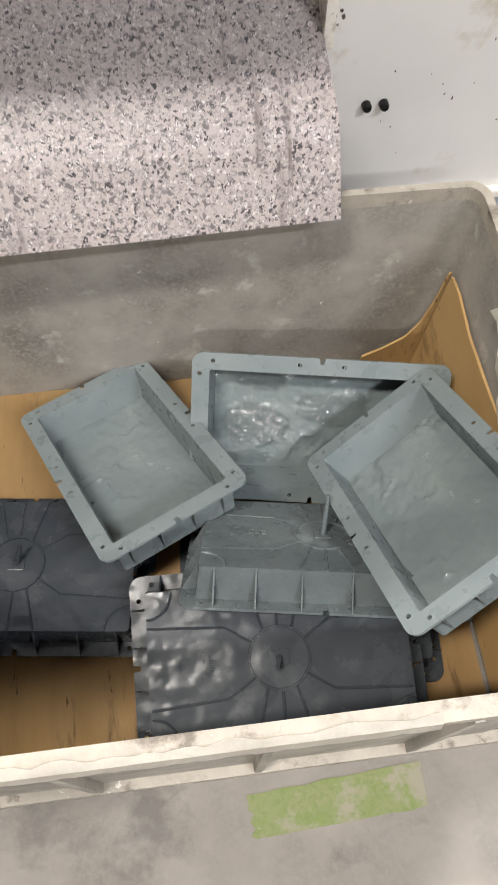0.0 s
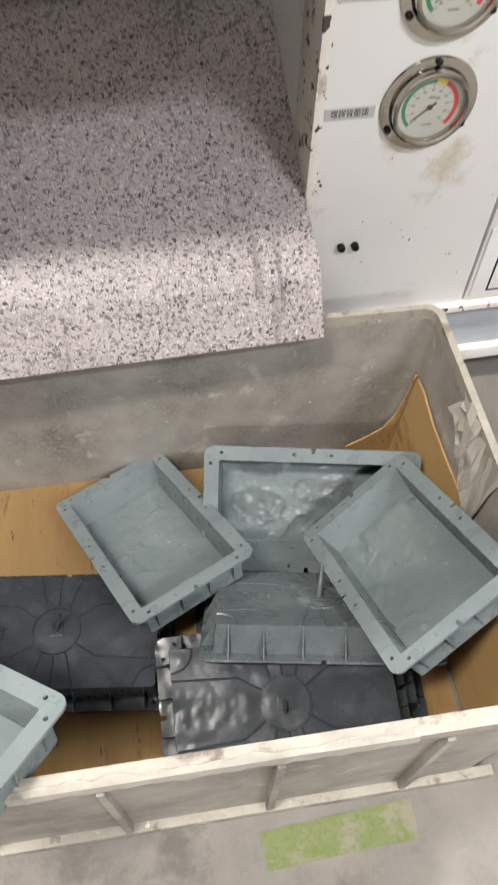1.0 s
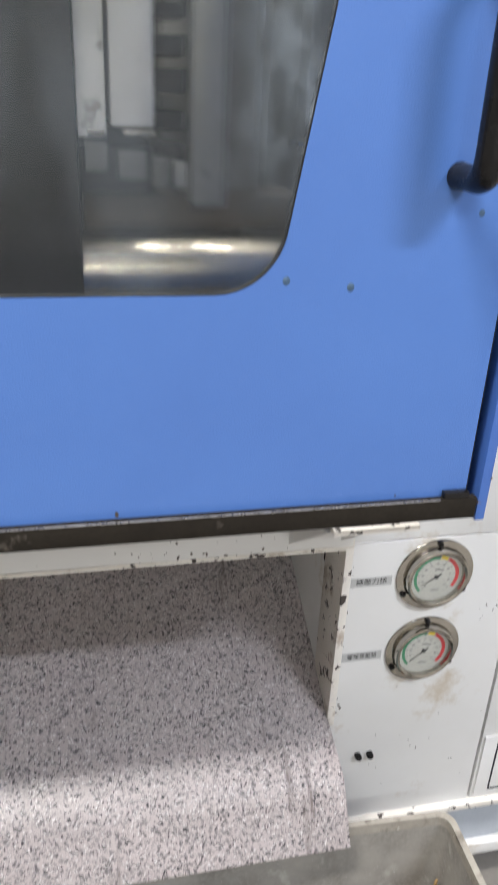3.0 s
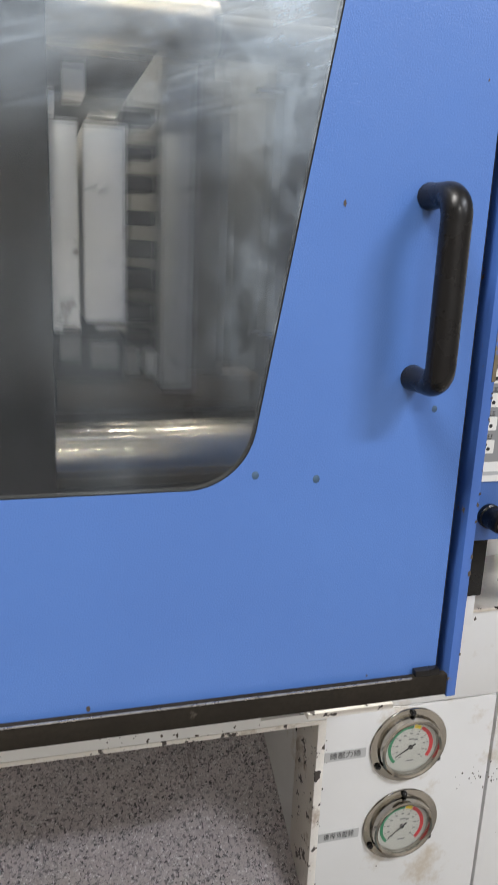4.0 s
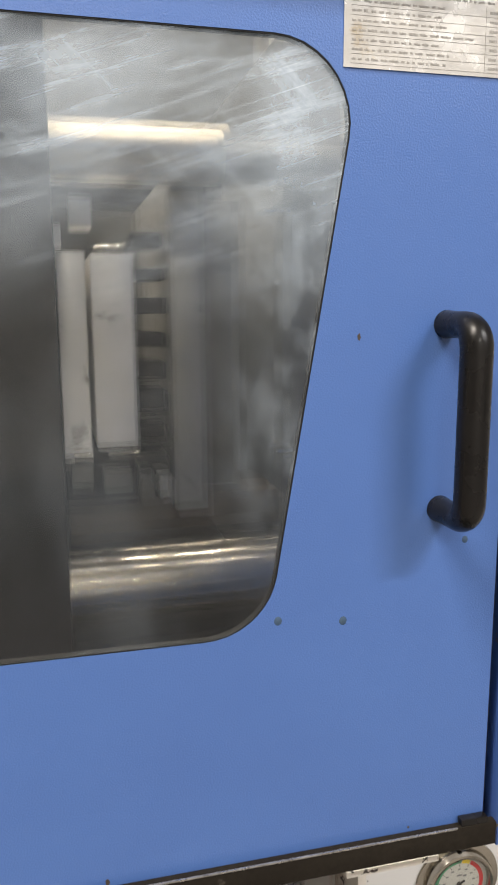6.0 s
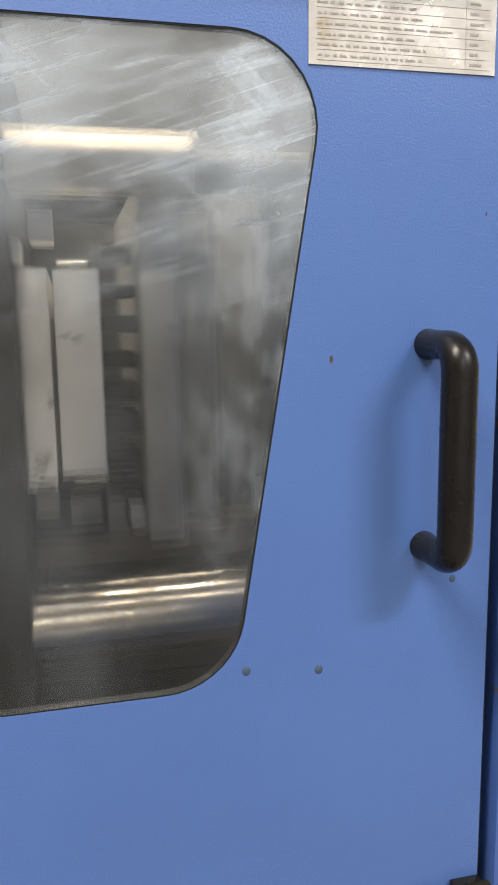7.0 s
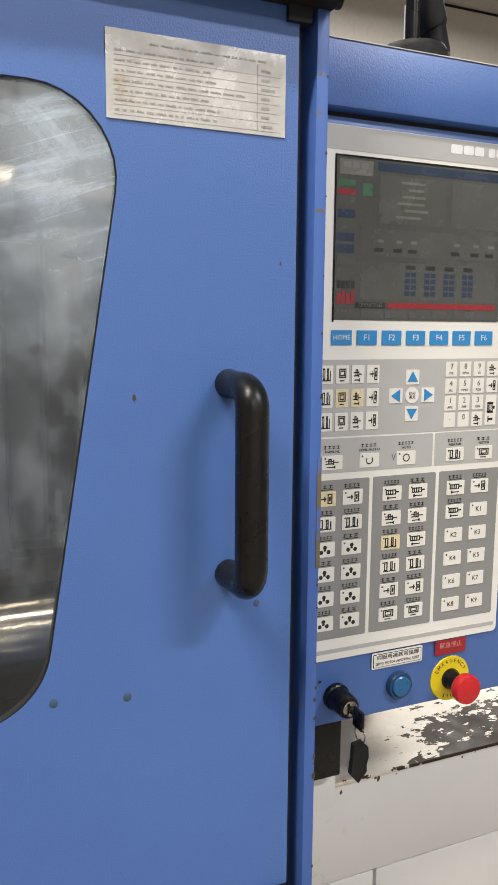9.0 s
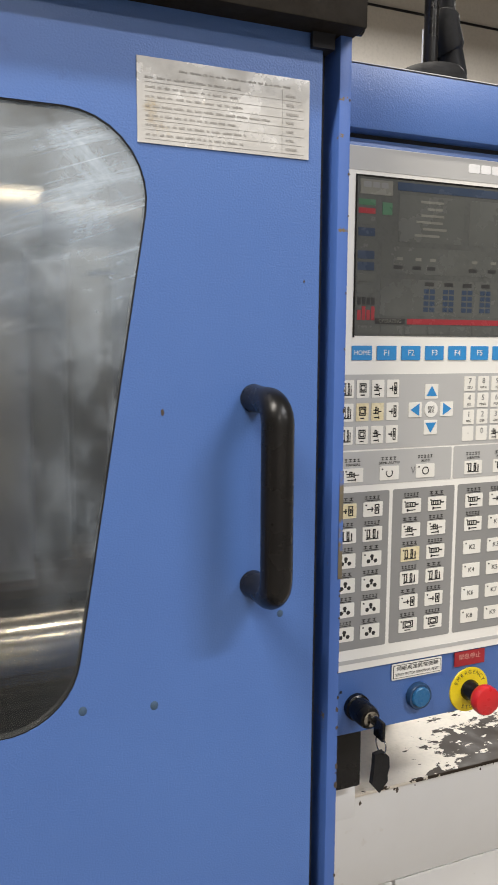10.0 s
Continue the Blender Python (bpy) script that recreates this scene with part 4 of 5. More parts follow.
def key(x, z, w, h, mat, text="", size=0.006, ink=None, symbol=0, led=False, over=None, over_latin=None):
    k = sheet("key", x - w / 2, x + w / 2, z - h / 2, z + h / 2, 0.0021, mat, console, min(w, h) * 0.06, "", 0.0009)
    ink = ink or INK
    if text:
        lettering("print", text, size, ink, k, on_panel(x, z, 0.0023), 0.0001)
    if symbol:
        bm_ = bmesh.new()

        def b(x0, x1, z0, z1):
            box(bm_, x + x0 * w, x + x1 * w, PY - 0.0024, PY - 0.0021, z + z0 * h, z + z1 * h)

        def outline(x0, x1, z0, z1, q=0.055):
            b(x0, x1, z1 - q * 1.3, z1), b(x0, x1, z0, z0 + q * 1.3), b(x0, x0 + q, z0, z1), b(x1 - q, x1, z0, z1)
        kind = symbol % 6
        if symbol >= 100:   # ring, open at the top or closed
            k_ = 20
            for i_ in range(k_):
                a_ = 2 * math.pi * (i_ + 0.5) / k_
                if symbol == 101 and 0.22 < (a_ / math.pi) < 0.78:
                    continue
                box(bm_, -0.0009, 0.0009, -0.0006, 0.0006, 0.0, 0.0003, m=on_panel(x + 0.0042 * math.cos(a_), z + 0.0042 * math.sin(a_), 0.0021) @ Matrix.Rotation(a_ + math.pi / 2, 4, "Z"))
        elif kind == 0:       # mould half with arrow
            outline(0.08, 0.32, -0.34, 0.34), b(-0.30, 0.02, -0.04, 0.04), b(-0.08, -0.02, -0.16, 0.16), b(0.16, 0.24, -0.16, 0.16)
        elif kind == 1:     # barrel with screw and arrow
            outline(-0.34, 0.20, -0.10, 0.26), b(0.20, 0.36, 0.03, 0.13), b(-0.24, -0.18, -0.10, 0.26), b(-0.12, -0.06, -0.10, 0.26), b(0.0, 0.06, -0.10, 0.26), b(-0.26, 0.2, -0.34, -0.27), b(-0.26, -0.18, -0.40, -0.21)
        elif kind == 2:     # three rollers
            for qx, qz in ((0.01, 0.16), (-0.17, -0.16), (0.19, -0.16)):
                lathe(bm_, [(0.0, 0.0024), (h * 0.155, 0.0024), (h * 0.155, 0.0021), (0.0, 0.0021)], on_panel(x + qx * w, z + qz * h, 0), 6)
            b(-0.05, 0.07, -0.10, 0.02)
        elif kind == 3:     # two mould halves on a bar
            outline(-0.30, -0.12, -0.28, 0.34), outline(0.02, 0.16, -0.28, 0.34), b(-0.34, 0.32, -0.36, -0.29), b(0.24, 0.30, -0.28, 0.2)
        elif kind == 4:     # screen
            outline(-0.28, 0.28, -0.20, 0.32), outline(-0.18, 0.18, -0.10, 0.22), b(-0.18, 0.14, -0.38, -0.31)
        else:               # nozzle carriage with arrow
            b(-0.34, 0.02, 0.06, 0.13), b(-0.34, 0.02, -0.12, -0.05), b(0.02, 0.08, -0.16, 0.20), b(0.08, 0.30, -0.03, 0.04), outline(-0.20, -0.04, -0.12, 0.28), b(-0.28, 0.12, -0.36, -0.29), b(0.08, 0.14, -0.42, -0.23)
        part("symbol", bm_, INK, k, "", False)
    if led:
        bm_ = bmesh.new()
        lathe(bm_, [(0.0, 0.0024), (0.0011, 0.0024), (0.0011, 0.002), (0.0, 0.002)], on_panel(x - w * 0.36, z + h * 0.3, 0), 10)
        part("lamp_dot", bm_, INK, k, "", False)
    if over:
        rr = random.Random(over)
        n = 3 + over % 3
        tot = w * 0.85
        bm_ = bmesh.new()
        for i in range(n):
            cx0 = x - tot / 2 + tot * i / n
            cw = tot / n * 0.62
            zc = z + h * (1.06 if over_latin else 0.80)
            box(bm_, cx0, cx0 + cw, PY - 0.0019, PY - 0.0016, zc + 0.0010, zc + 0.0017)
            box(bm_, cx0, cx0 + cw, PY - 0.0019, PY - 0.0016, zc - 0.0017, zc - 0.0011)
            box(bm_, cx0 + cw * 0.4, cx0 + cw * 0.6, PY - 0.0019, PY - 0.0016, zc - 0.0018, zc + 0.0019)
        if not over_latin:
            box(bm_, x - tot * 0.42, x + tot * 0.40, PY - 0.0019, PY - 0.0016, z + h * 0.585, z + h * 0.63)
        part("caption", bm_, INK, memb, "", False)
        if over_latin:
            lettering("caption", over_latin, 0.0042, INK, memb, on_panel(x, z + h * 0.74, 0.0017), 0.0001, min(w * 1.15, 0.0042 * 0.75 * len(over_latin)))
    return k


for i, s in enumerate(("HOME", "F1", "F2", "F3", "F4", "F5", "F6")):
    key(-0.114 + 0.033 * i, 1.6795, 0.0262, 0.0165, KEYB, s, 0.0078 if i == 0 else 0.0096, INKW)
n = 1
for r in range(3):
    for c in range(5):
        n += 1
        key(-0.152 + 0.0202 * c, 1.6385 - 0.0268 * r, 0.0165, 0.0205, KEYY if (r == 1 and c in (2, 3)) else KEYW, symbol=n + r)
for dx, dz, rot_ in ((0, 0.0215, 0), (0, -0.0215, 180), (-0.0225, 0, 90), (0.0225, 0, -90)):
    k = key(-0.017 + dx, 1.6125 + dz, 0.0185, 0.0175, KEYW)
    bm = bmesh.new()
    q = on_panel(-0.017 + dx, 1.6125 + dz, 0.0021) @ Matrix.Rotation(radians(rot_), 4, "Z")
    vs = [bm.verts.new(q @ Vector(v)) for v in ((-0.0075, -0.0055, 0.0004), (0.0075, -0.0055, 0.0004), (0.0, 0.0068, 0.0004))]
    f = bm.faces.new(vs)
    ex = bmesh.ops.extrude_face_region(bm, geom=[f])
    bmesh.ops.translate(bm, vec=(0, 0.0004, 0), verts=[g for g in ex["geom"] if isinstance(g, bmesh.types.BMVert)])
    part("arrow", bm, KEYB, k, "blue arrow", False)
bm = bmesh.new()
lathe(bm, [(0.0, 0.0021), (0.0095, 0.0021), (0.0095, 0.001), (0.0, 0.001)], on_panel(-0.017, 1.6125, 0), 24)
k = part("key", bm, PANELW, console, "round language key", False)
lettering("print", "ENG\n\u82f1\u6587", 0.0046, INK, k, on_panel(-0.017, 1.6125, 0.0023), 0.0001)
for r, row in enumerate((("7", "8", "9", ""), ("4", "5", "6", ""), ("1", "2", "3", ""), (".", "0", "", ""))):
    for c, s in enumerate(row):
        x, z = 0.0385 + 0.0206 * c, 1.6425 - 0.0205 * r
        sub = ("STU", "VWX", "YZ", "JKL", "MNO", "PQR", "ABC", "DEF", "GHI")[r * 3 + c] if r < 3 and c < 3 else ""
        if r == 3 and c == 3:
            continue
        k = key(x, z - (0.010 if r == 2 and c == 3 else 0), 0.0165, 0.0375 if r == 2 and c == 3 else 0.0178, KEYW, symbol=0 if s else 5 + r + 3 * (r == 3))
        if s:
            lettering("print", s, 0.0095, INKG, k, on_panel(x, z + 0.003, 0.0023), 0.0001)
            if sub:
                lettering("print", sub, 0.0042, INK, k, on_panel(x, z - 0.005, 0.0023), 0.0001)
for x, s, sy in ((-0.122, "MANUAL", 5), (-0.073, "SEMI-AUTO", 101), (-0.022, "AUTO", 102), (0.049, "HEATER", 3), (0.093, "MOTOR", 10)):
    key(x, 1.5385, 0.0265, 0.0165, KEYW, symbol=sy, led=True, over=sy + 2, over_latin=s)
for r in range(6):
    z = 1.4965 - 0.0300 * r
    for x, col in ((-0.1295, 0), (-0.094, 1), (-0.040, 2), (-0.003, 3)):
        sy = {0: (6, 3, 2, 2, 2, 2), 1: (6, 3, 2, 2, 2, 2), 2: (1, 5, 3, 9, 6, 4), 3: (1, 5, 1, 9, 6, 4)}[col][r]
        key(x, z, 0.0265, 0.0175, KEYY if (col == 2 and r == 2) or (col == 0 and r == 0) else KEYW, symbol=sy + 6, led=True, over=3 + r + col)
    for x, c in ((0.0525, 0), (0.0895, 1)):
        i = (r - 1) * 2 + c
        if r == 0:
            key(x, z, 0.0265, 0.0175, KEYW, symbol=7 + c * 5, led=True, over=4 + c)
        elif r == 1 and c == 0:
            key(x, z, 0.0265, 0.0175, KEYW, symbol=7, led=True, over=5)
        else:
            key(x, z, 0.0265, 0.0175, KEYW, "K%d" % i, 0.0085, INK, led=True)
lettering("pen_mark", "V", 0.012, INKG, memb, on_panel(-0.0395, 1.5395, 0.0017), 0.0001, 0.006)

# stickers and buttons below the keypad
sheet("sticker", -0.0595, 0.0145, 1.2765, 1.2975, 0.0, PANELW, console, 0.002, "white sticker with black frame")
st = sheet("sticker_frame", -0.0575, 0.0125, 1.2785, 1.2955, 0.0004, INK, console, 0.001)
sheet("sticker_field", -0.0567, 0.0117, 1.2793, 1.2947, 0.0008, PANELW, st, 0.001)
lettering("print", "\u4f3a\u670d\u99ac\u9054\u7570\u5e38\u5fa9\u6b78", 0.0065, INK, st, on_panel(-0.0225, 1.2908, 0.0010), 0.0001, 0.062)
lettering("print", "SERVO MOTOR ABNORMAL RESET", 0.0052, INK, st, on_panel(-0.0225, 1.2832, 0.0010), 0.0001, 0.064)
rs = sheet("red_sticker", 0.034, 0.0815, 1.279, 1.2985, 0.0006, surface("faded_red_print", (0.36, 0.02, 0.028), rough=0.5), console, 0.001, "red emergency sticker")
lettering("print", "\u7dca\u6025\u505c\u6b62", 0.008, surface("faded_print", (0.65, 0.30, 0.25), rough=0.5), rs, on_panel(0.0578, 1.2905, 0.0008), 0.0001, 0.034)
for x0, x1, z0, z1 in ((-0.1385, -0.1365, 1.268, 1.280), (-0.132, -0.129, 1.2725, 1.2755)):
    sheet("mark_bar", x0, x1, z0, z1, 0.0, INK, console, 0.0005)

HOUSE = ON @ Matrix.Translation((0, 0, -0.002))


def on_house(x, z, lift=0.0):
    return HOUSE @ Matrix.Translation((x, z, lift))


es = thing("emergency_stop", "red mushroom emergency stop button on round yellow plate", "button", on_house(0.0600, 1.2445))
bm = bmesh.new()
lathe(bm, [(0.0, 0.0016), (0.0295, 0.0016), (0.0300, 0.0010), (0.0300, 0.0), (0.0, 0.0)], Matrix(), 48)
yp = part("yellow_plate", bm, YELLOW, es, "round yellow plate")
bm = bmesh.new()
lathe(bm, [(0.0, 0.0), (0.0135, 0.001), (0.0135, 0.004), (0.0120, 0.006), (0.0110, 0.024), (0.0, 0.024)], Matrix(), 32)
part("collar", bm, BLACK, es, "black collar")
bm = bmesh.new()
lathe(bm, [(0.0, 0.0225), (0.0125, 0.0225), (0.0175, 0.026), (0.0190, 0.030), (0.0190, 0.036), (0.0178, 0.039), (0.012, 0.0405), (0.0, 0.041)], Matrix(), 40)
part("push_button", bm, REDP, es, "red mushroom head")
for i, ch in enumerate("EMERGENCY"):
    a = radians(152 - 15.5 * i)
    lettering("print", ch, 0.0072, INK, yp, Matrix.Translation((0.0238 * math.cos(a), 0.0238 * math.sin(a), 0.0017)) @ Matrix.Rotation(a - math.pi / 2, 4, "Z"), 0.0001)
for i, ch in enumerate("STOP"):
    a = radians(247 + 16 * i)
    lettering("print", ch, 0.0072, INK, yp, Matrix.Translation((0.0238 * math.cos(a), 0.0238 * math.sin(a), 0.0017)) @ Matrix.Rotation(a + math.pi / 2, 4, "Z"), 0.0001)
bb = thing("push_button", "round blue push button in blue ring", "button", on_house(-0.0195, 1.251))
bm = bmesh.new()
lathe(bm, [(0.0, 0.0), (0.0172, 0.0), (0.0172, 0.006), (0.0160, 0.008), (0.0135, 0.008), (0.0135, 0.004), (0.0, 0.004)], Matrix(), 36)
part("ring", bm, surface("dull_blue_ring", (0.02, 0.06, 0.14), rough=0.35), bb, "dark blue ring")
bm = bmesh.new()
lathe(bm, [(0.0, 0.0105), (0.0115, 0.0105), (0.0132, 0.009), (0.0132, 0.003), (0.0, 0.003)], Matrix(), 36)
part("cap", bm, surface("blue_button_cap", (0.02, 0.13, 0.30), (0.02, 0.11, 0.26), rough=0.3), bb, "blue cap")
ks = thing("key_switch", "black key switch with key, ring and black fob hanging", "switch", on_house(-0.1085, 1.252))
bm = bmesh.new()
lathe(bm, [(0.0, 0.0), (0.0165, 0.0), (0.0165, 0.006), (0.0145, 0.0075), (0.0140, 0.030), (0.0125, 0.034), (0.0, 0.034)], Matrix(), 32)
part("barrel", bm, BLACK, ks, "black barrel")
bm = bmesh.new()
lathe(bm, [(0.0, 0.0), (0.0095, 0.0), (0.0095, 0.003), (0.0065, 0.0042), (0.0, 0.0042)], Matrix.Translation((0, 0, 0.033)), 28)
part("lock_face", bm, STEEL, ks, "steel lock face")
bm = bmesh.new()
box(bm, -0.0015, 0.0015, -0.004, 0.004, 0.036, 0.046)
box(bm, -0.002, 0.002, -0.0145, 0.0085, 0.044, 0.064, 0.0012)
part("key", bm, BLACK, ks, "black-headed key")
bm = bmesh.new()
tube(bm, [(0.0, -0.0195 + 0.0105 * math.cos(2 * math.pi * i / 24), 0.058 + 0.0105 * math.sin(2 * math.pi * i / 24)) for i in range(25)], 0.0009, 8)
part("key_ring", bm, STEEL, ks, "thin steel ring")
bm = bmesh.new()
plate(bm, [(-0.009, -0.030), (0.003, -0.028), (0.010, -0.036), (0.011, -0.048), (0.0085, -0.058), (0.009, -0.066), (-0.002, -0.078), (-0.012, -0.066), (-0.010, -0.048)], [], 0.054, 0.061)
part("fob", bm, RUBBER, ks, "angular black fob", False)

blk = thing("hinge_block", "black plastic block under the control console", "block")
boxpart("block", (-0.190, -0.067, 0.13, 0.20, 1.108, 1.213), BLACK, blk, "", 0.003)
stand = thing("console_stand", "white welded console foot on the shelf", "stand")
boxpart("foot", (-0.190, -0.062, 0.150, 0.26, 1.049, 1.108), WHITE, stand, "", 0.002)
boxpart("column", (0.02, 0.16, 0.38, 0.50, 1.049, 1.217), WHITE, stand, "", 0.002)

# lamp arm on the console
arm = thing("lamp_arm", "black flexible lamp arm with round base standing on the console", "lamp")
bm = bmesh.new()
lathe(bm, [(0.0, 0.0), (0.040, 0.0), (0.041, 0.012), (0.036, 0.020), (0.012, 0.023), (0.0, 0.023)], pose(-0.009, 0.108, 1.987), 36)
part("base_disc", bm, RUBBER, arm, "round black base")
bm = bmesh.new()
tube(bm, [(-0.011, 0.108, 1.995), (-0.011, 0.108, 2.30)], 0.0085, 16)
part("pole", bm, BLACK, arm, "straight black pole")
bm = bmesh.new()
tube(bm, [(0.028, 0.135, 2.30), (0.029, 0.135, 2.092), (0.027, 0.135, 2.086), (0.026, 0.135, 2.072), (0.031, 0.135, 2.052), (0.035, 0.135, 2.046), (0.036, 0.135, 2.044), (0.043, 0.135, 2.020), (0.046, 0.135, 2.002), (0.046, 0.135, 1.987)],
     [0.0105, 0.0105, 0.0175, 0.0195, 0.0205, 0.0195, 0.0160, 0.0160, 0.0150, 0.0155], 20)
part("sleeve", bm, RUBBER, arm, "bent black rubber sleeve")
boxpart("tag", (0.000, 0.024, 0.140, 0.142, 1.987, 2.068), PANELW, arm, "white paper tag")
sc = thing("knob", "small black knob on the post side", "knob")
bm = bmesh.new()
lathe(bm, [(0.0, 0.0), (0.005, 0.0), (0.005, 0.008), (0.008, 0.009), (0.008, 0.014), (0.0, 0.016)], pose(-0.1805, 0.0, 1.994, 0, 90, 0), 20)
part("knob_head", bm, BLACK, sc)

# ---- grey crate ----
CRM = pose(-0.083, 0.078, 0, 0, 0, -2.2)
crate = thing("plastic_crate", "large dusty grey plastic crate with ribbed sides and worn whitish rim", "crate", CRM)
U0, V0, ZT = -0.88, -0.592, 0.398
DR = 0.016


def shell(bm_, top, bottom, seg=6):
    """A closed wall between two rounded outlines at (outline, z)."""
    rings = [[bm_.verts.new((x, y, z)) for x, y in o] for o, z in (top, bottom)]
    k = len(rings[0])
    for i in range(k):
        bm_.faces.new((rings[0][i], rings[0][(i + 1) % k], rings[1][(i + 1) % k], rings[1][i]))
    return rings


bm = bmesh.new()
inner_t, inner_b = rounded(U0, 0, V0, 0, 0.022, 6), rounded(U0 + DR, -DR, V0 + DR, -DR, 0.030, 6)
outer_t, outer_b = rounded(U0 - 0.006, 0.006, V0 - 0.006, 0.006, 0.026, 6), rounded(U0 + DR - 0.006, 0.006 - DR, V0 - 0.004, 0.006 - DR, 0.034, 6)
ri = shell(bm, (inner_t, ZT), (inner_b, 0.012))
ro = shell(bm, (outer_t, ZT), (outer_b, 0.002))
k = len(inner_t)
for i in range(k):
    bm.faces.new((ri[0][i], ri[0][(i + 1) % k], ro[0][(i + 1) % k], ro[0][i]))
bm.faces.new(ri[1])
bm.faces.new(ro[1])
part("body", bm, CRATE, crate, "dusty grey plastic walls")
bm = bmesh.new()
o1, o2 = rounded(U0 - 0.010, 0.010, V0 - 0.018, 0.009, 0.026, 6), rounded(U0 + 0.001, -0.001, V0 + 0.001, -0.001, 0.021, 6)
plate(bm, o1, [o2[::-1]], ZT - 0.018, ZT + 0.004)
for v in bm.verts:
    v.co.z += 0.0022 * noise.noise(Vector((v.co.x * 9, v.co.y * 9, 3))) + 0.0012 * noise.noise(Vector((v.co.x * 40, v.co.y * 40, 1)))
part("rim", bm, RIM, crate, "worn whitish rim with nicks", False)
for zz, oo, hh in ((0.352, 0.0145, 0.008), (0.338, 0.0125, 0.006)):
    boxpart("band", (U0 - 0.01, 0.01, V0 - oo, V0 - 0.003, zz, zz + hh), CRATE, crate, "", 0.001)
boxpart("foot_band", (U0, 0.0, V0 - 0.0175, V0 - 0.002, 0.0, 0.026), RIM, crate, "", 0.002)
for uu in (-0.145, -0.345, -0.548, -0.748):
    boxpart("rib", (uu - 0.005, uu + 0.005, V0 - 0.0165, V0 - 0.003, 0.026, 0.338), CRATE, crate, "", 0.001)
for vv in (-0.16, -0.36):
    boxpart("rib", (0.003, 0.018, vv - 0.005, vv + 0.005, 0.026, 0.38), CRATE, crate, "", 0.001)

bm = bmesh.new()
rt = random.Random(3)
rows = []
for k in range(60):
    u = -0.70 + k * 0.0085
    w_ = 0.006 + 0.010 * abs(noise.noise(Vector((u * 22, 0.3, 0))))
    lift = 0.0012 + 0.0025 * abs(noise.noise(Vector((u * 60, 1.3, 0))))
    rows.append([bm.verts.new((u, V0 - 0.0215 - 0.001 * rt.random(), ZT - 0.004 - 0.012 * abs(noise.noise(Vector((u * 30, 5, 0)))))),
                 bm.verts.new((u, V0 - 0.019, ZT + 0.0045 + lift)), bm.verts.new((u, V0 - 0.019 + w_, ZT + 0.0045 + lift))])
fs = [bm.faces.new((p_[i], q_[i], q_[i + 1], p_[i + 1])) for p_, q_ in zip(rows, rows[1:]) for i in range(2)]
bmesh.ops.solidify(bm, geom=fs, thickness=0.0008)
part("torn_tape", bm, TORN, crate, "torn strip of pale tape on the rim", False)

# ---- cardboard in the crate ----
CZ = 0.040
card = thing("cardboard_liner", "flattened brown cardboard box lining the crate, one flap standing", "cardboard", CRM)
bm = bmesh.new()
nx, ny = 40, 26
vs = [[bm.verts.new((U0 + 0.022 + (-0.030 - U0 - 0.022) * i / nx, V0 + 0.020 + (0.560) * j / ny,
       CZ + 0.0022 * noise.noise(Vector((i * 0.18, j * 0.25, 2))) + 0.0012 * math.sin(i * 2.2) * 0.3)) for i in range(nx + 1)] for j in range(ny + 1)]
fs = [bm.faces.new((vs[j][i], vs[j][i + 1], vs[j + 1][i + 1], vs[j + 1][i])) for j in range(ny) for i in range(nx)]
bmesh.ops.solidify(bm, geom=fs, thickness=0.005)
part("floor_sheet", bm, CARD, card, "brown corrugated floor sheet")
boxpart("lower_layer", (U0 + 0.03, -0.04, V0 + 0.03, -0.04, 0.014, 0.034), CARD, card)
bm = bmesh.new()
poly = [(-0.566, 0.0), (-0.566, 0.19), (-0.40, 0.235), (-0.27, 0.238), (-0.20, 0.232), (-0.13, 0.228), (-0.070, 0.236), (-0.036, 0.232), (-0.032, 0.0)]
plate(bm, poly, [], -0.002, 0.002, Matrix.Translation((-0.021, 0, CZ)) @ Matrix.Rotation(radians(2.6), 4, "Y") @ pose(0, 0, 0, 90, 0, 90))
part("side_flap", bm, CARD, card, "standing torn flap", False)
bm = bmesh.new()
plate(bm, [(-0.118, 0.0), (-0.018, 0.0), (-0.018, 0.226), (-0.022, 0.222), (-0.029, 0.165), (-0.040, 0.115), (-0.056, 0.084), (-0.082, 0.062), (-0.118, 0.040)], [], -0.002, 0.002, Matrix.Translation((0.012, -0.030, CZ)) @ pose(0, 0, 0, 88, 0, 0))
part("corner_flap", bm, CARD, card, "folded corner", False)
bm = bmesh.new()
strip = []
rt = random.Random(8)
for i in range(15):
    y = -0.168 - 0.0105 * i
    z0 = 0.404 - 0.001 * i
    strip.append([bm.verts.new((-0.003 - 0.0045 * j + rt.uniform(-0.004, 0.004), y + rt.uniform(-0.006, 0.006), z0 - (0.008 + 0.0016 * i) * j + rt.uniform(-0.006, 0.006))) for j in range(5)])
fs = [bm.faces.new((strip[i][j], strip[i + 1][j], strip[i + 1][j + 1], strip[i][j + 1])) for i in range(14) for j in range(4)]
bmesh.ops.solidify(bm, geom=fs, thickness=0.0012)
torn = part("torn_paper", bm, TORN, None, "", False)
torn.matrix_world = CRM
tagged(torn, "crumpled torn pale paper stuck on the crate's side", "paper")

# ---- moulded trays ----
TL, TW, TH, TALL = 0.352, 0.220, 0.046, 0.060


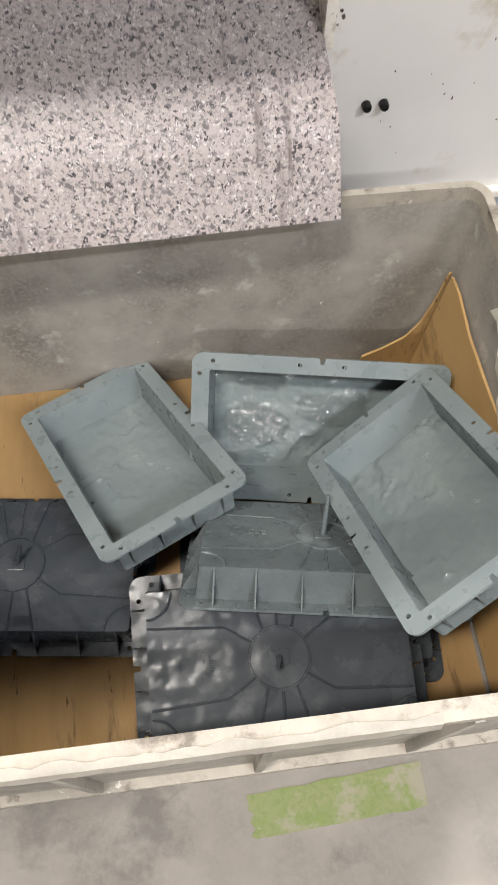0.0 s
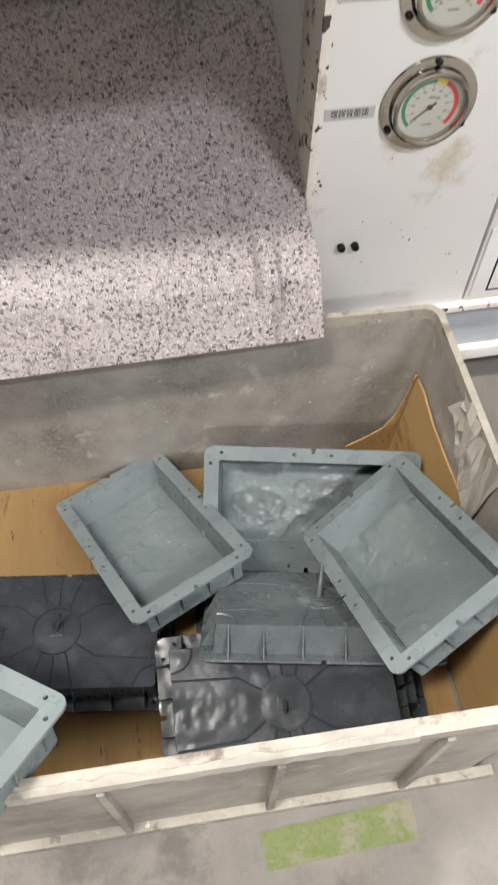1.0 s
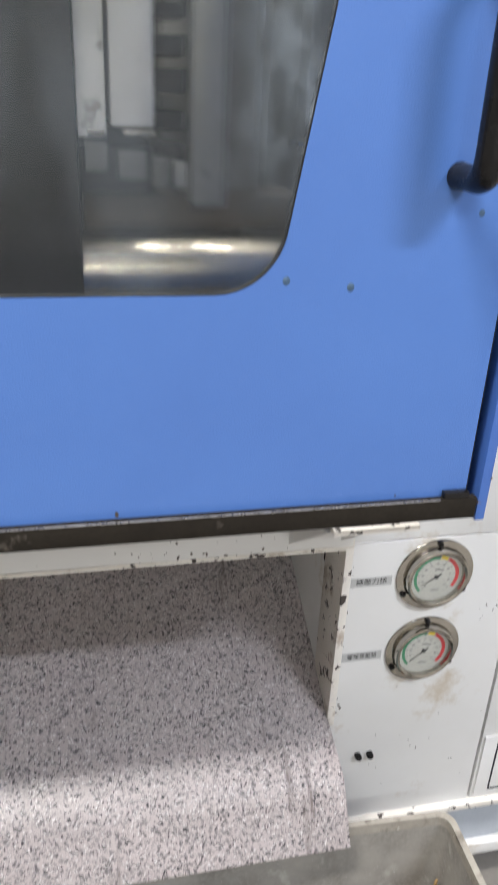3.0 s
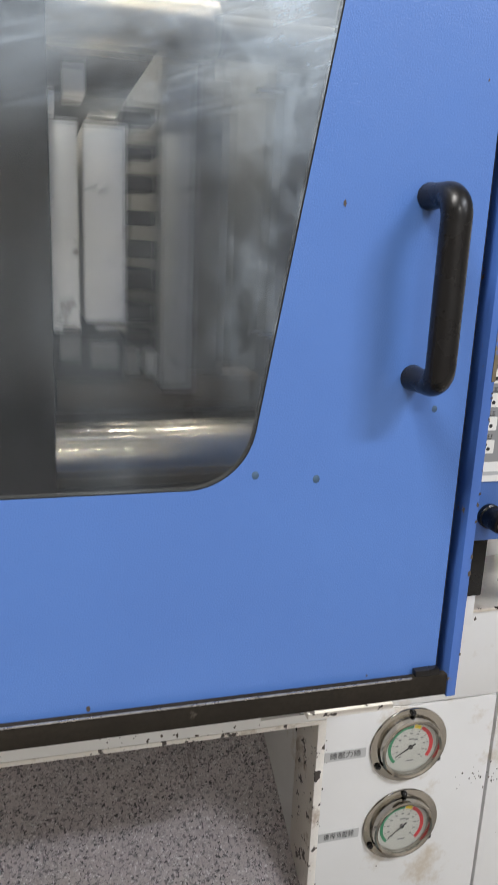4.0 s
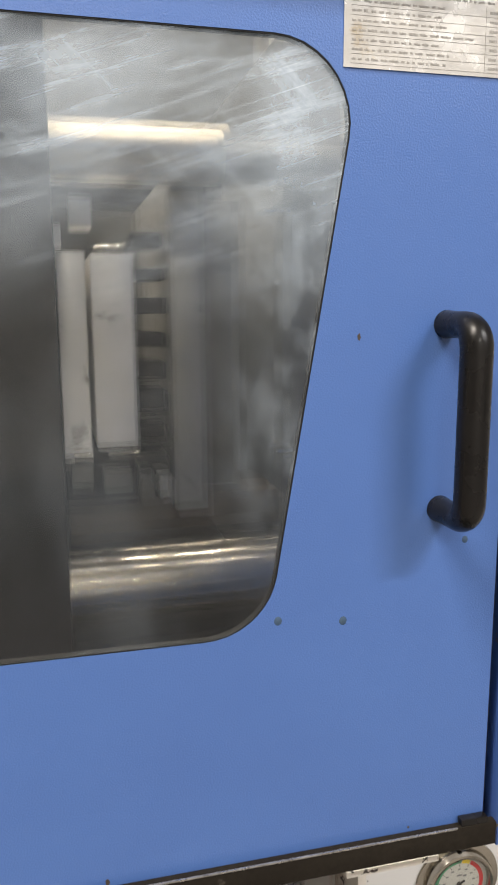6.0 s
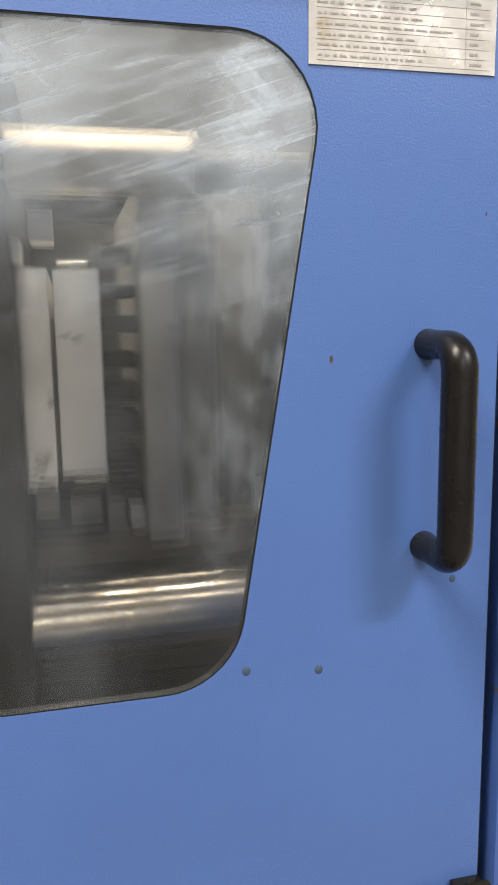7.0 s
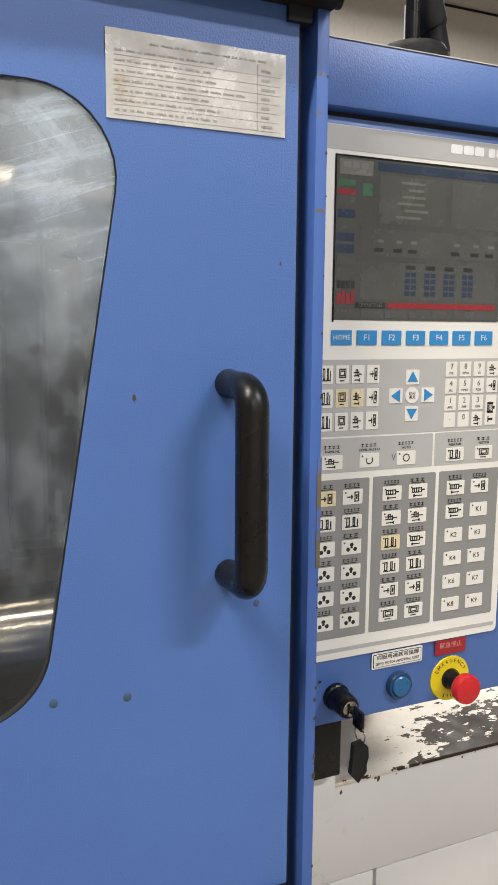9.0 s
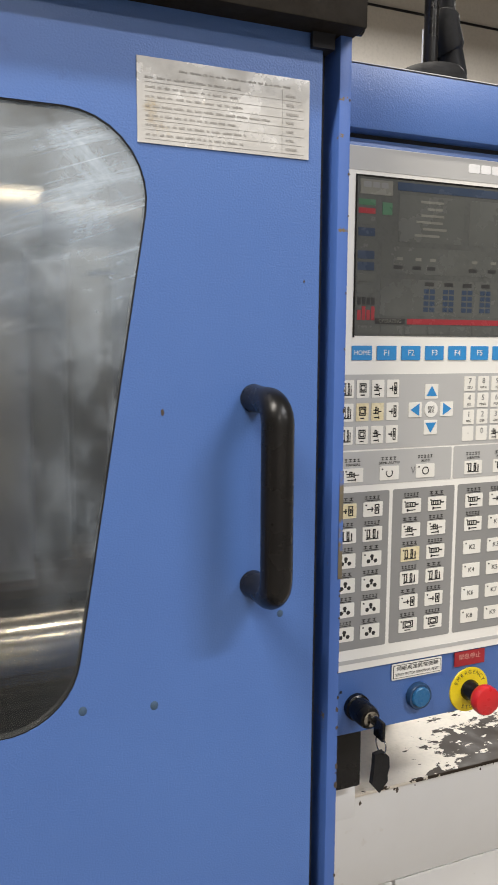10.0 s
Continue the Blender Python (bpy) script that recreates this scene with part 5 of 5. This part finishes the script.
def notched(l, w, r):
    """Tray flange outline with a small notch in the middle of each side."""
    hx_, hy_, nn = l / 2, w / 2, 0.004
    out = []
    for cx_, cy_, a in ((hx_ - r, hy_ - r, 0), (-hx_ + r, hy_ - r, 90), (-hx_ + r, -hy_ + r, 180), (hx_ - r, -hy_ + r, 270)):
        out += [(cx_ + r * math.cos(radians(a + 15 * i)), cy_ + r * math.sin(radians(a + 15 * i))) for i in range(7)]
        if a == 0:
            out += [(nn, hy_), (nn * 0.6, hy_ - 0.009), (-nn * 0.6, hy_ - 0.009), (-nn, hy_)]
        elif a == 90:
            out += [(-hx_, nn), (-hx_ + 0.009, nn * 0.6), (-hx_ + 0.009, -nn * 0.6), (-hx_, -nn)]
        elif a == 180:
            out += [(-nn, -hy_), (-nn * 0.6, -hy_ + 0.009), (nn * 0.6, -hy_ + 0.009), (nn, -hy_)]
        else:
            out += [(hx_, -nn), (hx_ - 0.009, -nn * 0.6), (hx_ - 0.009, nn * 0.6), (hx_, nn)]
    return out


HOLES = [(sx * x, sy * y) for sx in (-1, 1) for sy in (-1, 1) for x, y in ((0.030, 0.099), (0.148, 0.099), (0.1655, 0.080))]


def tray_meshes(depth, mat, mat_in, seed):
    me = {}
    bm_ = bmesh.new()
    holes = [[(cx_ + 0.0032 * math.cos(-2 * math.pi * i / 8), cy_ + 0.0032 * math.sin(-2 * math.pi * i / 8)) for i in range(8)] for cx_, cy_ in HOLES]
    ins = rounded(-TL / 2 + 0.024, TL / 2 - 0.024, -TW / 2 + 0.024, TW / 2 - 0.024, 0.003, 2)
    plate(bm_, notched(TL, TW, 0.016), [ins[::-1], *holes], -0.0035, 0.0)
    me["flange"] = mesh_of("flange", bm_, mat)
    bm_ = bmesh.new()
    i2 = rounded(-TL / 2 + 0.030, TL / 2 - 0.030, -TW / 2 + 0.030, TW / 2 - 0.030, 0.003, 2)
    shell(bm_, (ins, -0.001), (i2, -depth + 0.004))
    o0 = rounded(-TL / 2 + 0.0185, TL / 2 - 0.0185, -TW / 2 + 0.0185, TW / 2 - 0.0185, 0.005, 2)
    o2_ = rounded(-TL / 2 + 0.0225, TL / 2 - 0.0225, -TW / 2 + 0.0225, TW / 2 - 0.0225, 0.005, 2)
    rings = shell(bm_, (o0, -0.003), (o2_, -depth))
    bm_.faces.new(rings[1])
    me["wall"] = mesh_of("wall", bm_, mat)
    # wrinkled floor
    bm_ = bmesh.new()
    a_, b_ = 84, 52
    hx_, hy_ = TL / 2 - 0.0302, TW / 2 - 0.0302
    g_ = []
    for j in range(b_ + 1):
        row = []
        for i in range(a_ + 1):
            x, y = -hx_ + 2 * hx_ * i / a_, -hy_ + 2 * hy_ * j / b_
            v = Vector((x * 22, y * 22, seed * 3.7))
            big = noise.noise(v * 0.6)
            fine_ = abs(noise.noise(v * 2.2)) * max(0.0, noise.noise(v * 0.8 + Vector((5, 1, 0))) + 0.25)
            mask = max(0.0, noise.noise(v * 0.55 + Vector((2, 9, 0))) + 0.12)
            crease = (1 - abs(noise.noise(v * 0.85 + Vector((0, 4, 1))) + 0.25 * noise.noise(v * 2.5))) ** 16 * min(mask * 2.0, 0.8)
            pucker = abs(noise.noise(v * 5.5)) * mask * mask
            row.append(bm_.verts.new((x, y, -depth + 0.0055 + 0.0014 * big + 0.0050 * fine_ + 0.0042 * crease + 0.011 * pucker)))
        g_.append(row)
    for j in range(b_):
        for i in range(a_):
            bm_.faces.new((g_[j][i], g_[j][i + 1], g_[j + 1][i + 1], g_[j + 1][i]))
    me["floor"] = mesh_of("floor", bm_, mat_in, True)
    # underside: ring, spokes, corner arcs
    bm_ = bmesh.new()
    zz = -depth
    dn = Matrix.Translation((0, 0, zz)) @ Matrix.Rotation(math.pi, 4, "X")
    lathe(bm_, [(0.0340, -0.0005), (0.0348, 0.0024), (0.0368, 0.0024), (0.0376, -0.0005)], dn, 40)
    me["ring"] = mesh_of("ring", bm_, mat)
    ex_, ey_ = TL / 2 - 0.024, TW / 2 - 0.024
    runs = []
    for sx in (-1, 1):
        for sy in (-1, 1):
            runs.append([(sx * 0.031, sy * 0.020), (sx * 0.062, sy * 0.040), (sx * ex_, sy * 0.046)])
            runs.append([(sx * 0.017, sy * 0.033), (sx * 0.032, sy * ey_)])
            runs.append([(sx * (ex_ - 0.030 * math.cos(radians(15 * i))), sy * (ey_ - 0.030 * math.sin(radians(15 * i)))) for i in range(7)])
    runs += [[(0.0, sy * 0.037), (0.0, sy * ey_)] for sy in (-1, 1)]
    me["ridges"] = []
    for run in runs:
        bm_ = bmesh.new()
        tube(bm_, [(x, y, zz) for x, y in run], 0.0013, 6, 0.0024)
        me["ridges"].append(mesh_of("ridge", bm_, mat))
    bm_ = bmesh.new()
    box(bm_, -0.011, 0.011, -0.009, 0.009, -0.0018, 0.0005, 0.001, Matrix.Translation((0, 0, zz)))
    me["pad"] = mesh_of("pad", bm_, mat)
    bm_ = bmesh.new()
    for x0, x1, y0, y1 in ((-0.118, -0.116, -0.010, 0.010), (-0.118, -0.106, -0.010, -0.008), (-0.108, -0.106, -0.008, 0.004), (-0.090, -0.088, -0.012, 0.012), (-0.082, -0.080, -0.012, 0.012), (-0.096, -0.074, -0.005, -0.003), (-0.096, -0.074, 0.003, 0.005)):
        box(bm_, x0, x1, y0, y1, -0.0022, 0.0003, m=Matrix.Translation((0, 0, zz)))
    me["mark"] = mesh_of("mark", bm_, mat)
    bm_ = bmesh.new()
    a0 = [bm_.verts.new(v) for v in ((0.0185, 0, -0.0034), (0.0010, 0, -0.0034), (0.0050, 0, -0.010), (0.0225, 0, -depth + 0.001))]
    f_ = bm_.faces.new(a0)
    ex2 = bmesh.ops.extrude_face_region(bm_, geom=[f_])
    bmesh.ops.translate(bm_, vec=(0, 0.0018, 0), verts=[g for g in ex2["geom"] if isinstance(g, bmesh.types.BMVert)])
    me["rib"] = mesh_of("rib", bm_, mat)
    return me


LIGHT = tray_meshes(TALL, TRAY, TRAY_IN, 1)
LIGHT2 = tray_meshes(TALL, TRAY, TRAY_IN, 2)
LIGHT3 = tray_meshes(TALL, TRAY, TRAY_IN, 4)
DARK = tray_meshes(TH, TRAY_DARK, TRAY_DARK, 3)
MID = tray_meshes(TH, TRAY_MID, TRAY_MID, 6)
RIBS = [((TL / 2 * -1, y), 0) for y in (-0.07, -0.025, 0.025, 0.07)] + [((TL / 2, y), 180) for y in (-0.07, -0.025, 0.025, 0.07)] \
    + [((x, -TW / 2), 90) for x in (-0.135, -0.085, -0.03, 0.03, 0.085, 0.135)] + [((x, TW / 2), -90) for x in (-0.135, -0.085, -0.03, 0.03, 0.085, 0.135)]


def tray(meshes, label, place, turn, scale_, flip, pin=None):
    v = Vector(turn)
    m = Matrix.Translation(place) @ (Matrix.Rotation(v.length, 4, v.normalized()) if v.length > 1e-6 else Matrix()) @ Matrix.Scale(scale_, 4)
    if flip:
        m = m @ Matrix.Rotation(math.pi, 4, "X")
    t = thing("moulded_tray", label, "tray", m, "moulded trays in the crate")
    for nm in ("flange", "wall", "floor") + (("ring", "pad", "mark") if flip else ()):
        ob = new(nm, meshes[nm])
        ob.parent = t
    for ridge in (meshes["ridges"] if flip else ()):
        ob = new("ridge", ridge)
        ob.parent = t
    for (x, y), a in RIBS:
        ob = new("rib", meshes["rib"])
        ob.parent = t
        ob.matrix_local = pose(x, y, 0, 0, 0, a)
    if pin:
        bm_ = bmesh.new()
        tube(bm_, [(0, 0, -TH), (pin[0] * 0.5, pin[1] * 0.5, -TH - pin[2] * 0.5), (pin[0], pin[1], -TH - pin[2])], [0.0042, 0.0034, 0.0024], 12)
        part("sprue", bm_, meshes["pad"].materials[0], t, "moulding sprue left on")
    return t


UP = "grey-green moulded plastic tray lying open side up, wrinkled glossy floor"
DN = "dark grey moulded plastic tray lying upside down, ribs and sprue showing"
tray(DARK, DN, (-0.349, -0.317, 0.047), (0.0, 0.0, -0.12), 1.0, True)
tray(DARK, DN, (-0.7309, -0.2143, 0.0491), (-0.0019, -0.0304, -0.1665), 1.03, True, (0.010, -0.016, 0.028))
tray(DARK, DN, (-0.4079, -0.3909, 0.1125), (0.2453, -0.0436, -0.0629), 1.03, True, (-0.004, 0.012, 0.018))
tray(MID, DN.replace("dark grey", "grey"), (-0.3336, -0.29, 0.1303), (-0.708, 0.0563, -0.2023), 1.0, True, (0.003, -0.006, 0.055))
tray(LIGHT, UP, (-0.57, -0.0834, 0.1434), (-0.1923, -0.3317, -1.1551), 0.957, False)
tray_b = tray(LIGHT2, UP, (-0.3041, -0.1055, 0.1469), (0.8861, -0.0815, -0.1961), 1.0, False)
tray(LIGHT3, UP, (-0.2185, -0.2496, 0.2649), (0.0609, -0.7542, -1.2428), 0.96, False)
tray(LIGHT2, "pale grey moulded plastic tray resting on the crate's rim, glossy", (-0.8669, -0.4054, 0.405), (-0.2886, -0.2293, -0.6841), 1.0, False)


# crumpled clear film in one tray
m_, t_, p_ = nodes_of("clear_film")
t_.nodes.remove(p_)
tr_, gl_, mx_ = (t_.nodes.new(k) for k in ("ShaderNodeBsdfTransparent", "ShaderNodeBsdfGlossy", "ShaderNodeMixShader"))
tr_.inputs[0].default_value = (1.0, 1.0, 1.0, 1)
gl_.inputs["Roughness"].default_value = 0.16
mx_.inputs[0].default_value = 0.13
t_.links.new(tr_.outputs[0], mx_.inputs[1])
t_.links.new(gl_.outputs[0], mx_.inputs[2])
t_.links.new(mx_.outputs[0], t_.nodes["Material Output"].inputs["Surface"])
for cx_, cy_, lx, ly, sd in ((-0.085, -0.012, 0.050, 0.036, 1), (0.030, 0.020, 0.060, 0.030, 2), (-0.075, 0.058, 0.040, 0.014, 4), (-0.090, -0.062, 0.034, 0.012, 5)):
    bm = bmesh.new()
    a_, b_ = 64, 46
    g_ = {}
    for j in range(b_ + 1):
        for i in range(a_ + 1):
            u, v = -1 + 2 * i / a_, -1 + 2 * j / b_
            rr = math.hypot(u, v) + 0.35 * noise.noise(Vector((u * 1.6, v * 1.6, sd)))
            if rr < 1.0:
                q = Vector((u * 7, v * 6, sd * 2.3))
                z = -TALL + 0.0075 + 0.010 * (1 - rr) * (0.6 + noise.noise(q * 0.5)) + 0.0060 * abs(noise.noise(q)) + 0.0042 * abs(noise.noise(q * 2.3)) + 0.0016 * abs(noise.noise(q * 4.7))
                g_[i, j] = bm.verts.new((cx_ + u * lx, cy_ + v * ly, max(z, -TALL + 0.007)))
    for j in range(b_):
        for i in range(a_):
            c4 = [(i, j), (i + 1, j), (i + 1, j + 1), (i, j + 1)]
            if all(c in g_ for c in c4):
                bm.faces.new([g_[c] for c in c4])
    bmesh.ops.solidify(bm, geom=bm.faces[:], thickness=0.0003)
    fm = part("plastic_film", bm, m_)
    fm.matrix_world = tray_b.matrix_world
    tagged(fm, "crumpled shiny clear plastic film lying in a tray", "plastic film", "film scraps")
